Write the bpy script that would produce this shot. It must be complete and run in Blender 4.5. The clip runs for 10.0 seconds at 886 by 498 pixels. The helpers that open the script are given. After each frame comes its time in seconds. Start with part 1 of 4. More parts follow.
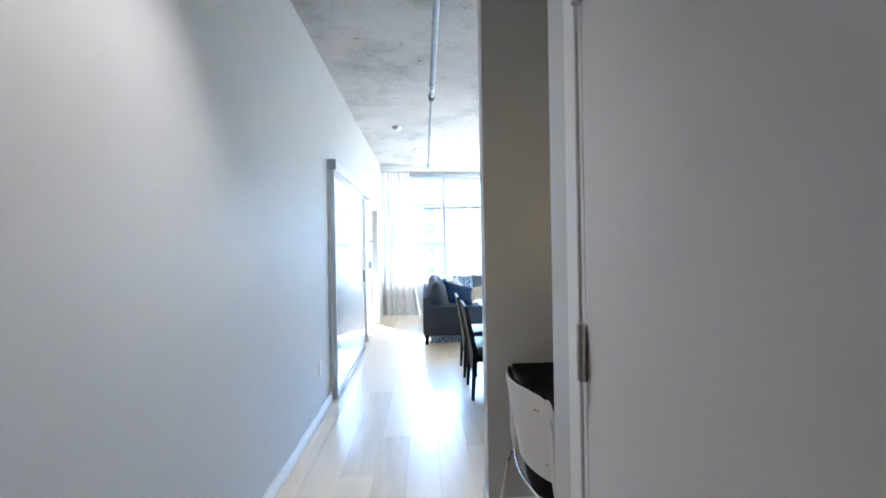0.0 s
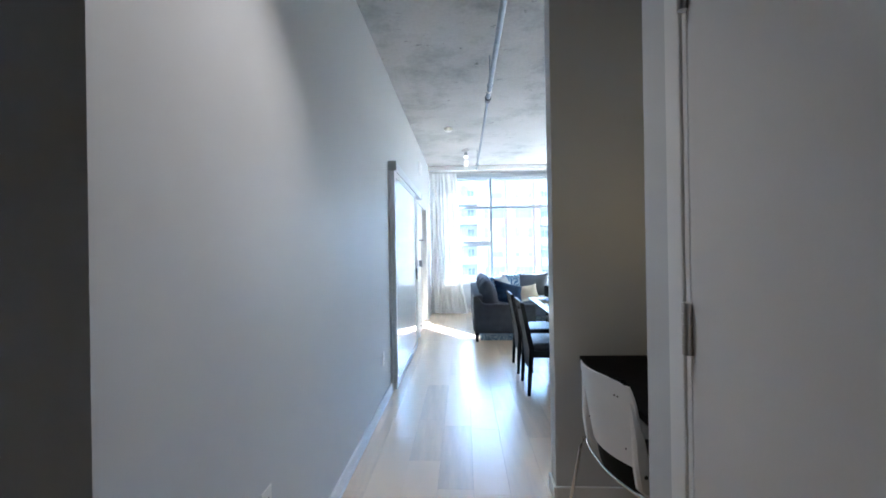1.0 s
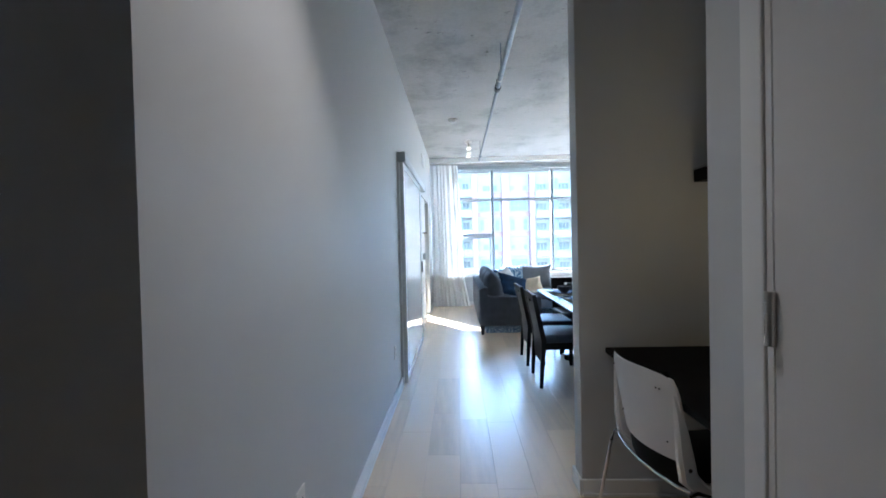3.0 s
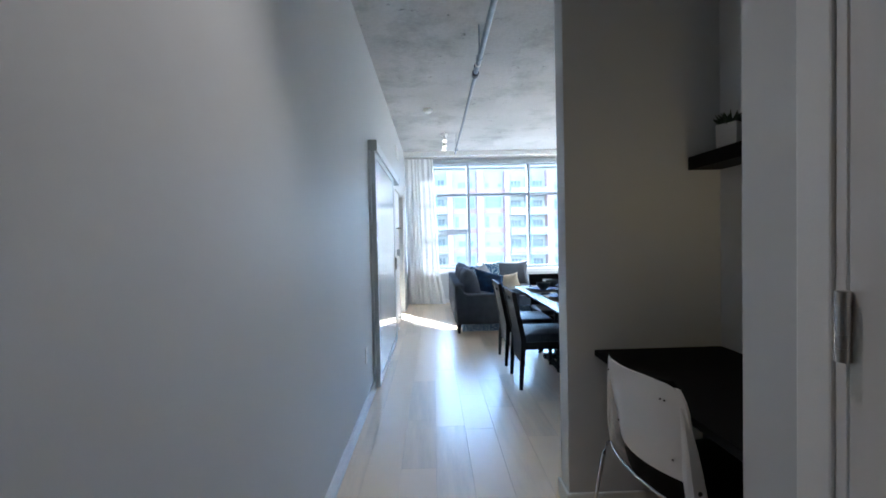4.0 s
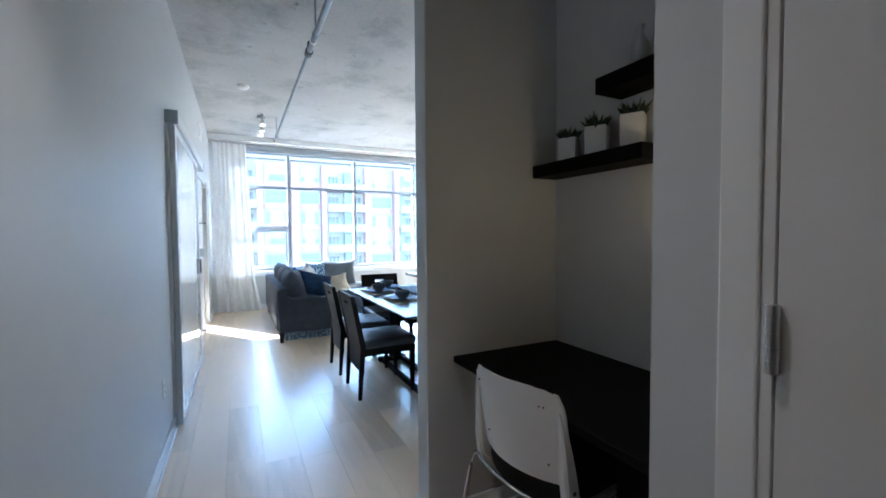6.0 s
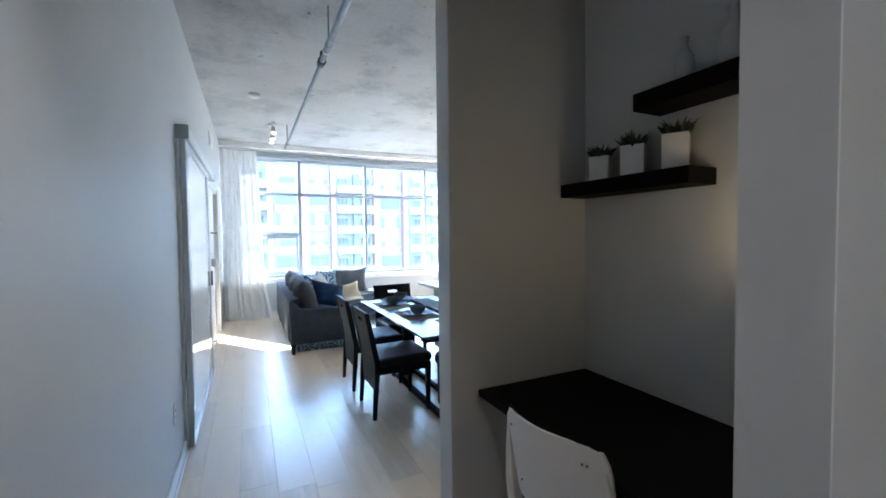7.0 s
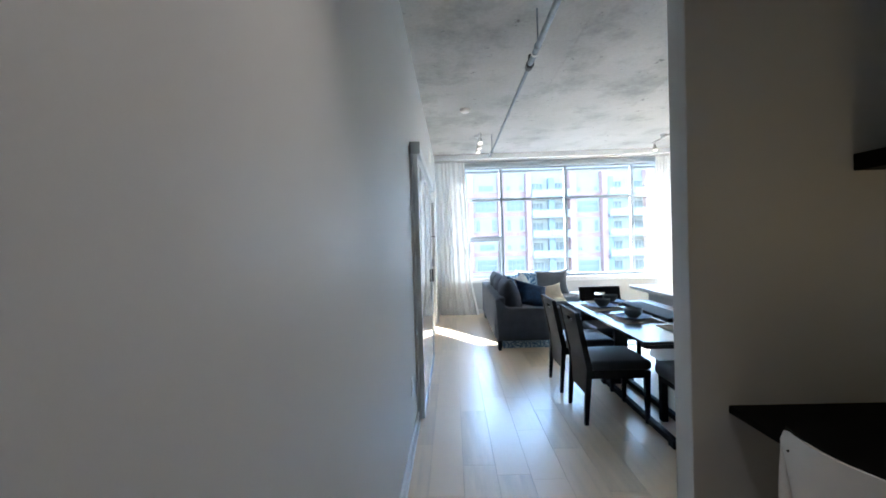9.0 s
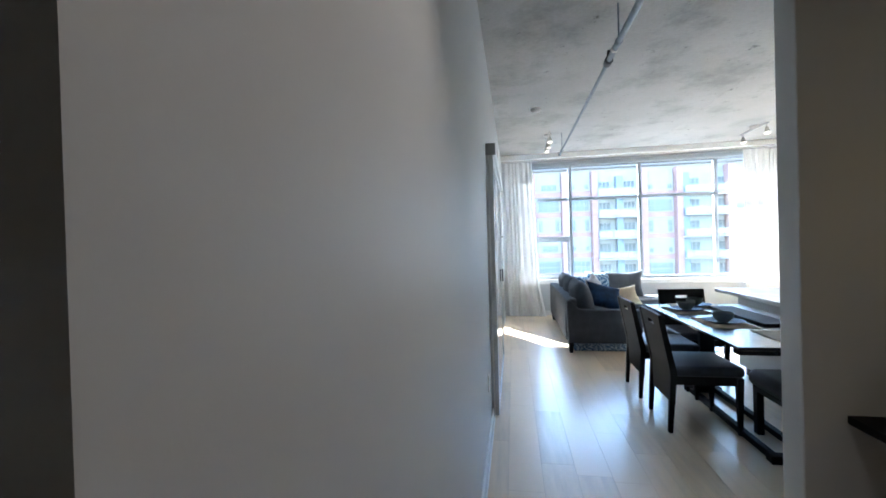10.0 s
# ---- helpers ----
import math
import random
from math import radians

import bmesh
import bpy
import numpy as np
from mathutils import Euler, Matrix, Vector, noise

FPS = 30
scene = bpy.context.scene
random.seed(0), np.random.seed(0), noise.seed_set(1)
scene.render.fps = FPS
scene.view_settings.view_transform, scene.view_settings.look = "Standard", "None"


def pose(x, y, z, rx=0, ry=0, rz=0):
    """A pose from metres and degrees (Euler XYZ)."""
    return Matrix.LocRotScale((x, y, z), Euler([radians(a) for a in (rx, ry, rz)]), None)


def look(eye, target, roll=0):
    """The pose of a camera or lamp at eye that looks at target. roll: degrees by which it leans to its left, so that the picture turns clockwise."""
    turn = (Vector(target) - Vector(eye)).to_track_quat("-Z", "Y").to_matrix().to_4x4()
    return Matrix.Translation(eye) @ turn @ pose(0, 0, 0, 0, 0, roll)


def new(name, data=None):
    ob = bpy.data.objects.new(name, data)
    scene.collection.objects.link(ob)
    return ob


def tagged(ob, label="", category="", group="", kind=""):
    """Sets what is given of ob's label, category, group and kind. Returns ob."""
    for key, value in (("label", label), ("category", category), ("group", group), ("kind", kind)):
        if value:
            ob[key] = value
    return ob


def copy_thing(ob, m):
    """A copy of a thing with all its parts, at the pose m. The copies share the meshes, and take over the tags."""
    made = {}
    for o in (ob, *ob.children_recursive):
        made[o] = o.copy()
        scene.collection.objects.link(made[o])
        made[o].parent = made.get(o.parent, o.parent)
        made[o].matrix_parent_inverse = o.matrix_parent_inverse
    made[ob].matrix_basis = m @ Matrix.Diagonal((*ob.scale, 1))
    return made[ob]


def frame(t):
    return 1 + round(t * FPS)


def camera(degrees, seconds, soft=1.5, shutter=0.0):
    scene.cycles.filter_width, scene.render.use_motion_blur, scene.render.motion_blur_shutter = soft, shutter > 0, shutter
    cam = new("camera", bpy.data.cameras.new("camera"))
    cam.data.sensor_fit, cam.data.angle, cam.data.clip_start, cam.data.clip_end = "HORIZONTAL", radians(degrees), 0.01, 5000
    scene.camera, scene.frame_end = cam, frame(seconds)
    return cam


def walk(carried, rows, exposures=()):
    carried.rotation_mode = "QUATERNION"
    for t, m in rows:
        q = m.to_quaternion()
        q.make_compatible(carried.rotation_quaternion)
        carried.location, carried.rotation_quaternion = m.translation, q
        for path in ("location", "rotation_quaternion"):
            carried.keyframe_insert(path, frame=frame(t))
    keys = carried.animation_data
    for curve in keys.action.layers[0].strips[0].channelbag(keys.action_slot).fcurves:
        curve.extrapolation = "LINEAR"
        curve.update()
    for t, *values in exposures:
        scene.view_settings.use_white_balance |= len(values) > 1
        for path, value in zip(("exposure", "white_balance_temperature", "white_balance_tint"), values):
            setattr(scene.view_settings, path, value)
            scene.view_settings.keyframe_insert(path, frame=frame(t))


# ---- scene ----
cam = camera(94.6, 10.0, soft=1.7)
PATH = [
    (0, (-0.007, 0.022, 1.36), (0.083, 2.02, 1.353), -1.0),
    (0.5, (-0.046, 0.007, 1.35), (-0.121, 2.005, 1.348), -1.0),
    (1, (-0.169, -0.086, 1.331), (-0.27, 1.911, 1.332), -0.9),
    (1.5, (-0.246, -0.146, 1.352), (-0.354, 1.851, 1.337), -1.1),
    (2, (-0.272, -0.133, 1.344), (-0.359, 1.865, 1.322), -1.2),
    (2.5, (-0.307, -0.105, 1.336), (-0.387, 1.893, 1.312), -1.3),
    (4, (-0.322, 0.179, 1.305), (-0.276, 2.177, 1.255), -1.3),
    (4.5, (-0.278, 0.301, 1.311), (-0.046, 2.287, 1.26), -1.2),
    (5, (-0.265, 0.347, 1.285), (0.214, 2.288, 1.226), -0.8),
    (5.5, (-0.361, 0.398, 1.278), (0.36, 2.263, 1.213), -0.5),
    (6, (-0.445, 0.438, 1.327), (0.449, 2.225, 1.252), -0.4),
    (7.5, (-0.457, 0.602, 1.454), (0.311, 2.448, 1.386), -1.1),
    (8, (-0.508, 0.588, 1.41), (-0.057, 2.536, 1.354), -1.5),
    (8.5, (-0.543, 0.57, 1.391), (-0.386, 2.563, 1.349), -1.7),
    (9, (-0.559, 0.578, 1.386), (-0.607, 2.577, 1.356), -1.7),
    (9.5, (-0.592, 0.55, 1.376), (-0.764, 2.543, 1.351), -1.7),
    (10, (-0.671, 0.492, 1.378), (-1.011, 2.463, 1.361), -1.6),
]
# exposure follows the clip: bright at first, settling later
walk(cam, [(t, look(eye, target, roll)) for t, eye, target, roll in PATH],
     exposures=[(t, stops, kelvin, 5) for t, stops, kelvin in (
         (0, 5.25, 5180), (0.5, 4.95, 5150), (1, 4.68, 5130), (1.5, 4.54, 5130), (2.5, 4.34, 5130), (4, 4.2, 5130), (5, 4.24, 5130),
         (6, 4.26, 5150), (7.5, 4.32, 5260), (8, 4.34, 5380), (8.5, 4.22, 5450), (9, 4.08, 5480), (10, 4.02, 5480))])

# ---- daylight ----
SUN_TRAVEL = Vector((0.60, -0.80, -0.72)).normalized()
world = bpy.data.worlds.new("sky")
scene.world = world
world.use_nodes = True
wn = world.node_tree
sky = wn.nodes.new("ShaderNodeTexSky")
sky.sky_type = "NISHITA"
sky.sun_disc = False
sky.sun_elevation = math.asin(-SUN_TRAVEL.z)
sky.sun_rotation = math.atan2(-SUN_TRAVEL.x, -SUN_TRAVEL.y)
wn.links.new(sky.outputs["Color"], wn.nodes["Background"].inputs["Color"])
wn.nodes["Background"].inputs["Strength"].default_value = 0.15


def lamp(name, kind, energy, m, color=(1, 1, 1), **kw):
    data = bpy.data.lights.new(name, kind)
    data.energy, data.color = energy, color
    if kind == "SUN":
        data.angle = kw["angle"]
    else:
        data.shadow_soft_size = kw.get("size", 0.05)
    if kind == "SPOT":
        data.spot_size, data.spot_blend = radians(kw["cone"]), kw["blend"]
    ob = new(name, data)
    ob.matrix_world = m
    return ob


lamp("sun", "SUN", 3.1, look((0, 0, 30), Vector((0, 0, 30)) + SUN_TRAVEL), (1.0, 0.95, 0.88), angle=radians(1.2))
# hall ceiling spotlight and the desk lamp in the nook
lamp("hall_spot", "SPOT", 2.1, look((-0.26, 1.24, 2.79), (-0.72, 0.95, 0.2)), (1.0, 0.80, 0.64), size=0.06, cone=96, blend=0.9)
lamp("desk_bulb", "POINT", 0.078, pose(0.885, 1.16, 1.40), (1.0, 0.67, 0.32), size=0.04)


# ---- materials ----
def material(name, base, rough=0.5, metal=0.0, vary=0.06, scale=6.0, bump=0.0, bump_scale=60.0, stretch=(1, 1, 1), per_object=0.0, **inputs):
    """A surface with variation at two scales and fine relief."""
    m = bpy.data.materials.new(name)
    m.use_nodes = True
    n, l = m.node_tree.nodes, m.node_tree.links
    bsdf = n["Principled BSDF"]
    tc = n.new("ShaderNodeTexCoord")
    mp = n.new("ShaderNodeMapping")
    mp.inputs["Scale"].default_value = stretch
    l.new(tc.outputs["Object"], mp.inputs["Vector"])
    big, fine = n.new("ShaderNodeTexNoise"), n.new("ShaderNodeTexNoise")
    big.inputs["Scale"].default_value, fine.inputs["Scale"].default_value = scale, bump_scale
    big.inputs["Detail"].default_value, fine.inputs["Detail"].default_value = 4, 3
    for tex in (big, fine):
        l.new(mp.outputs["Vector"], tex.inputs["Vector"])
    add = n.new("ShaderNodeMath")
    add.operation = "MULTIPLY_ADD"
    add.inputs[1].default_value = 0.35
    l.new(fine.outputs["Fac"], add.inputs[0])
    l.new(big.outputs["Fac"], add.inputs[2])
    fac = add.outputs[0]
    if per_object:
        info = n.new("ShaderNodeObjectInfo")
        mix = n.new("ShaderNodeMath")
        mix.operation = "MULTIPLY_ADD"
        mix.inputs[1].default_value = per_object
        l.new(info.outputs["Random"], mix.inputs[0])
        l.new(fac, mix.inputs[2])
        fac = mix.outputs[0]
    ramp = n.new("ShaderNodeValToRGB")
    lo = [max(0, c * (1 - 2.2 * vary)) for c in base]
    hi = [min(1, c * (1 + 2.2 * vary)) for c in base]
    ramp.color_ramp.elements[0].position, ramp.color_ramp.elements[1].position = 0.35, 1.0 + per_object
    ramp.color_ramp.elements[0].color, ramp.color_ramp.elements[1].color = (*lo, 1), (*hi, 1)
    l.new(fac, ramp.inputs["Fac"])
    l.new(ramp.outputs["Color"], bsdf.inputs["Base Color"])
    rr = n.new("ShaderNodeMapRange")
    rr.inputs["To Min"].default_value, rr.inputs["To Max"].default_value = max(0.0, rough - 0.06), min(1.0, rough + 0.06)
    l.new(big.outputs["Fac"], rr.inputs["Value"])
    l.new(rr.outputs["Result"], bsdf.inputs["Roughness"])
    bsdf.inputs["Metallic"].default_value = metal
    for key, value in inputs.items():
        bsdf.inputs[key.replace("_", " ")].default_value = value
    if bump:
        b = n.new("ShaderNodeBump")
        b.inputs["Strength"].default_value, b.inputs["Distance"].default_value = bump, 0.004
        l.new(fine.outputs["Fac"], b.inputs["Height"])
        l.new(b.outputs["Normal"], bsdf.inputs["Normal"])
    return m


def concrete_material():
    """Raw cast slab: grey clouds, dark blotches, small pits and faint form joints."""
    m = material("raw_concrete", (0.45, 0.45, 0.445), 0.75, vary=0.10, scale=1.0, bump=0.35, bump_scale=38)
    n, l = m.node_tree.nodes, m.node_tree.links
    bsdf, ramp = n["Principled BSDF"], n["Color Ramp"]
    tc = n["Texture Coordinate"]
    blot, pits = n.new("ShaderNodeTexNoise"), n.new("ShaderNodeTexNoise")
    blot.inputs["Scale"].default_value, blot.inputs["Detail"].default_value, blot.inputs["Roughness"].default_value = 1.7, 7, 0.68
    pits.inputs["Scale"].default_value, pits.inputs["Detail"].default_value, pits.inputs["Roughness"].default_value = 7.5, 4, 0.7
    out = ramp.outputs["Color"]
    for tex, a, b, dark in ((blot, 0.50, 0.68, 0.66), (pits, 0.64, 0.73, 0.36)):
        l.new(tc.outputs["Object"], tex.inputs["Vector"])
        r = n.new("ShaderNodeValToRGB")
        r.color_ramp.elements[0].position, r.color_ramp.elements[1].position = a, b
        r.color_ramp.elements[0].color, r.color_ramp.elements[1].color = (1, 1, 1, 1), (dark, dark, dark, 1)
        l.new(tex.outputs["Fac"], r.inputs["Fac"])
        mul = n.new("ShaderNodeMix")
        mul.data_type, mul.blend_type = "RGBA", "MULTIPLY"
        mul.inputs["Factor"].default_value = 1.0
        l.new(out, mul.inputs["A"])
        l.new(r.outputs["Color"], mul.inputs["B"])
        out = mul.outputs["Result"]
    l.new(out, bsdf.inputs["Base Color"])
    return m


def glass_material(name, tint=(1, 1, 1), rough=0.0, haze=0.006):
    """Thin pane: clear, with a faint white veil imitating lens glare, and a mirror-like coat."""
    m = bpy.data.materials.new(name)
    m.use_nodes = True
    n, l = m.node_tree.nodes, m.node_tree.links
    clear, gloss, mix, fres = (n.new(k) for k in ("ShaderNodeBsdfTransparent", "ShaderNodeBsdfGlossy", "ShaderNodeMixShader", "ShaderNodeFresnel"))
    clear.inputs["Color"].default_value = (*tint, 1)
    gloss.inputs["Roughness"].default_value = rough
    fres.inputs["IOR"].default_value = 1.5
    # white translucent share washes out the view as lens flare would
    veil, veiled = n.new("ShaderNodeBsdfTranslucent"), n.new("ShaderNodeMixShader")
    veil.inputs["Color"].default_value = (0.9, 0.9, 0.9, 1)
    veiled.inputs[0].default_value = haze
    l.new(clear.outputs[0], veiled.inputs[1])
    l.new(veil.outputs[0], veiled.inputs[2])
    l.new(fres.outputs[0], mix.inputs[0])
    l.new(veiled.outputs[0], mix.inputs[1])
    l.new(gloss.outputs[0], mix.inputs[2])
    l.new(mix.outputs[0], n["Material Output"].inputs["Surface"])
    return m


def sheer_material():
    """Thin white cloth that lets daylight through."""
    m = material("sheer_cloth", (0.90, 0.90, 0.89), 0.9, vary=0.02, bump=0.2, bump_scale=400)
    n, l = m.node_tree.nodes, m.node_tree.links
    tr, mix, clear, mix2 = (n.new(k) for k in ("ShaderNodeBsdfTranslucent", "ShaderNodeMixShader", "ShaderNodeBsdfTransparent", "ShaderNodeMixShader"))
    tr.inputs["Color"].default_value = (0.9, 0.9, 0.89, 1)
    mix.inputs[0].default_value, mix2.inputs[0].default_value = 0.035, 0.012
    l.new(n["Principled BSDF"].outputs[0], mix.inputs[1])
    l.new(tr.outputs[0], mix.inputs[2])
    l.new(mix.outputs[0], mix2.inputs[1])
    l.new(clear.outputs[0], mix2.inputs[2])
    l.new(mix2.outputs[0], n["Material Output"].inputs["Surface"])
    return m


WALL = material("wall_paint", (0.60, 0.61, 0.615), 0.5, vary=0.015, scale=2.0, bump=0.02, bump_scale=260)
WHITE = material("white_paint", (0.83, 0.83, 0.82), 0.4, vary=0.015, scale=3, bump=0.05, bump_scale=200)
DOORPAINT = material("door_paint", (0.75, 0.735, 0.72), 0.45, vary=0.015, scale=2.5, bump=0.05, bump_scale=180)
CONCRETE = concrete_material()
PLANK = material("maple_plank", (0.78, 0.635, 0.46), 0.42, IOR=1.5, Coat_Weight=0.5, Coat_Roughness=0.20, Coat_IOR=1.5, vary=0.07, scale=2.2, bump=0.06, bump_scale=30, stretch=(9, 0.8, 3), per_object=0.9)
GAP = material("floor_joint", (0.40, 0.31, 0.21), 0.7)
ALU = material("anodised_aluminium", (0.68, 0.71, 0.74), 0.4, metal=0.15, vary=0.03, scale=8)
ALU_DARK = material("grey_window_frame", (0.42, 0.45, 0.48), 0.45, metal=0.3, vary=0.03)
STEEL = material("brushed_steel", (0.62, 0.60, 0.57), 0.3, metal=1.0, vary=0.06, scale=30)
CHROME = material("chrome_wire", (0.75, 0.75, 0.76), 0.16, metal=1.0, vary=0.02)
PIPE = material("galvanised_pipe", (0.24, 0.27, 0.31), 0.42, metal=0.8, vary=0.12, scale=14)
IRON = material("dark_fitting", (0.06, 0.06, 0.065), 0.5, metal=0.5, vary=0.15, scale=30)
ESPRESSO = material("espresso_wood", (0.0085, 0.009, 0.0105), 0.62, Specular_IOR_Level=0.22, vary=0.25, scale=5, bump=0.08, bump_scale=60, stretch=(8, 8, 1))
BLACKTOP = material("black_laminate", (0.0046, 0.0047, 0.0050), 0.6, Specular_IOR_Level=0.08, vary=0.2, scale=10, bump=0.05, bump_scale=120)
LEATHER = material("black_leather", (0.020, 0.021, 0.024), 0.42, vary=0.2, scale=20, bump=0.25, bump_scale=160)
CHARCOAL = material("charcoal_fabric", (0.078, 0.086, 0.104), 0.95, Specular_IOR_Level=0.15, vary=0.12, scale=9, bump=0.5, bump_scale=420)
GREYCLOTH = material("grey_fabric", (0.115, 0.125, 0.14), 0.95, vary=0.1, scale=9, bump=0.5, bump_scale=380)
NAVY = material("navy_fabric", (0.011, 0.034, 0.085), 0.85, Specular_IOR_Level=0.2, vary=0.3, scale=14, bump=0.4, bump_scale=300)
CREAM = material("cream_fabric", (0.62, 0.53, 0.38), 0.9, vary=0.08, scale=12, bump=0.4, bump_scale=300)
PALE = material("pale_grey_fabric", (0.42, 0.41, 0.40), 0.9, vary=0.12, scale=14, bump=0.4, bump_scale=300)
SHELL = material("white_plastic", (0.74, 0.73, 0.71), 0.35, vary=0.015, scale=6)
CERAMIC = material("white_ceramic", (0.76, 0.75, 0.73), 0.4, vary=0.03, scale=12)
VASE = material("frosted_vase", (0.55, 0.56, 0.57), 0.3, vary=0.05, scale=12)
LEAF = material("succulent_leaf", (0.016, 0.034, 0.016), 0.6, vary=0.35, scale=30)
SOIL = material("potting_soil", (0.03, 0.022, 0.016), 0.95, vary=0.3, scale=60)
BOWL = material("slate_stoneware", (0.085, 0.11, 0.12), 0.4, vary=0.15, scale=20)
PLATE = material("navy_stoneware", (0.03, 0.055, 0.15), 0.55, Specular_IOR_Level=0.25, vary=0.2, scale=20)
MAT = material("woven_placemat", (0.42, 0.37, 0.30), 0.95, Specular_IOR_Level=0.1, vary=0.15, scale=60, bump=0.6, bump_scale=300)
TABLETOP = material("satin_black_tabletop", (0.035, 0.034, 0.036), 0.22, vary=0.2, scale=5, bump=0.04, bump_scale=70, stretch=(8, 1, 1))
QUARTZ = material("white_quartz", (0.72, 0.72, 0.71), 0.2, vary=0.03, scale=8)
CABINET = material("grey_cabinet_panel", (0.50, 0.51, 0.52), 0.4, vary=0.02, scale=4)
OUTLET = material("outlet_plastic", (0.80, 0.79, 0.76), 0.35, vary=0.01)
SLOT = material("outlet_slot", (0.03, 0.03, 0.03), 0.6)
GLASS = glass_material("window_glass", (0.96, 0.98, 0.98))
SHEER = sheer_material()
BRICK = material("pink_brick", (0.38, 0.215, 0.195), 0.85, vary=0.1, scale=1.5, bump=0.3, bump_scale=8)
STUCCO = material("white_stucco", (0.37, 0.35, 0.33), 0.85, vary=0.04, scale=0.8)
TEAL = material("teal_panel", (0.35, 0.365, 0.34), 0.6, vary=0.1, scale=0.7)
BLUE = material("blue_panel", (0.20, 0.25, 0.29), 0.6, vary=0.1, scale=0.7)
TEALGLASS = material("balcony_glass", (0.31, 0.34, 0.33), 0.2, vary=0.1, scale=0.6)
DARKGLASS = material("far_window_pane", (0.16, 0.18, 0.175), 0.3, Specular_IOR_Level=0.15, vary=0.3, scale=0.6)
ASPHALT = material("street_ground", (0.09, 0.09, 0.09), 0.9, vary=0.2, scale=0.2)
BULB = bpy.data.materials.new("lit_bulb")
BULB.use_nodes = True
BULB.node_tree.nodes["Principled BSDF"].inputs["Emission Color"].default_value = (1, 0.85, 0.65, 1)
BULB.node_tree.nodes["Principled BSDF"].inputs["Emission Strength"].default_value = 0.12


def panel_glass_material():
    """Back-painted pale glass of the sliding door: a satin body under a clear mirror-like face."""
    m = material("backed_glass", (0.52, 0.56, 0.58), 0.5, vary=0.02, scale=2)
    b = m.node_tree.nodes["Principled BSDF"]
    b.inputs["Coat Weight"].default_value, b.inputs["Coat Roughness"].default_value, b.inputs["Coat IOR"].default_value = 1.0, 0.01, 1.9
    return m


PANEL = panel_glass_material()


def rug_material():
    m = material("blue_rug", (0.16, 0.25, 0.36), 0.95, vary=0.2, scale=9, bump=0.8, bump_scale=250)
    n, l = m.node_tree.nodes, m.node_tree.links
    w, r = n.new("ShaderNodeTexWave"), n.new("ShaderNodeValToRGB")
    w.inputs["Scale"].default_value, w.inputs["Distortion"].default_value, w.inputs["Detail"].default_value = 5.0, 22, 6
    l.new(n["Texture Coordinate"].outputs["Object"], w.inputs["Vector"])
    r.color_ramp.elements[0].color, r.color_ramp.elements[1].color = (0.04, 0.12, 0.24, 1), (0.55, 0.64, 0.70, 1)
    r.color_ramp.elements[0].position, r.color_ramp.elements[1].position = 0.3, 0.85
    l.new(w.outputs["Fac"], r.inputs["Fac"])
    l.new(r.outputs["Color"], n["Principled BSDF"].inputs["Base Color"])
    return m


RUG = rug_material()
PATTERN = rug_material()
PATTERN.name = "patterned_fabric"


# ---- mesh helpers ----
def box(x0, x1, y0, y1, z0, z1, bevel=0.0, seg=2, bm=None):
    b = bmesh.new()
    m = Matrix.Translation(((x0 + x1) / 2, (y0 + y1) / 2, (z0 + z1) / 2)) @ Matrix.Diagonal((abs(x1 - x0), abs(y1 - y0), abs(z1 - z0), 1))
    bmesh.ops.create_cube(b, size=1, matrix=m)
    if bevel:
        bmesh.ops.bevel(b, geom=b.edges[:], offset=bevel, segments=seg, profile=0.5, affect="EDGES")
    if bm is None:
        return b
    tmp = bpy.data.meshes.new("tmp")
    b.to_mesh(tmp)
    bm.from_mesh(tmp)
    bpy.data.meshes.remove(tmp)
    b.free()
    return bm


def lathe(profile, steps=28, caps=True):
    """A turned form from (radius, height) pairs."""
    b = bmesh.new()
    rings = [[b.verts.new((r * math.cos(2 * math.pi * i / steps), r * math.sin(2 * math.pi * i / steps), z)) for i in range(steps)] for r, z in profile]
    for a, c in zip(rings, rings[1:]):
        for i in range(steps):
            j = (i + 1) % steps
            b.faces.new((a[i], a[j], c[j], c[i]))
    if caps:
        b.faces.new(rings[0][::-1])
        b.faces.new(rings[-1])
    bmesh.ops.recalc_face_normals(b, faces=b.faces[:])
    return b


def rod(path, r, steps=12, bm=None):
    """A round bar along points."""
    b = bm or bmesh.new()
    pts = [Vector(p) for p in path]
    rings = []
    for i, p in enumerate(pts):
        d = (pts[min(i + 1, len(pts) - 1)] - pts[max(i - 1, 0)]).normalized()
        side = d.cross(Vector((0, 0, 1)) if abs(d.z) < 0.95 else Vector((1, 0, 0))).normalized()
        up = side.cross(d)
        rad = r[i] if isinstance(r, (list, tuple)) else r
        rings.append([b.verts.new(p + rad * (math.cos(2 * math.pi * k / steps) * side + math.sin(2 * math.pi * k / steps) * up)) for k in range(steps)])
    for a, c in zip(rings, rings[1:]):
        for k in range(steps):
            j = (k + 1) % steps
            b.faces.new((a[k], a[j], c[j], c[k]))
    b.faces.new(rings[0][::-1])
    b.faces.new(rings[-1])
    bmesh.ops.recalc_face_normals(b, faces=b.faces[:])
    return b


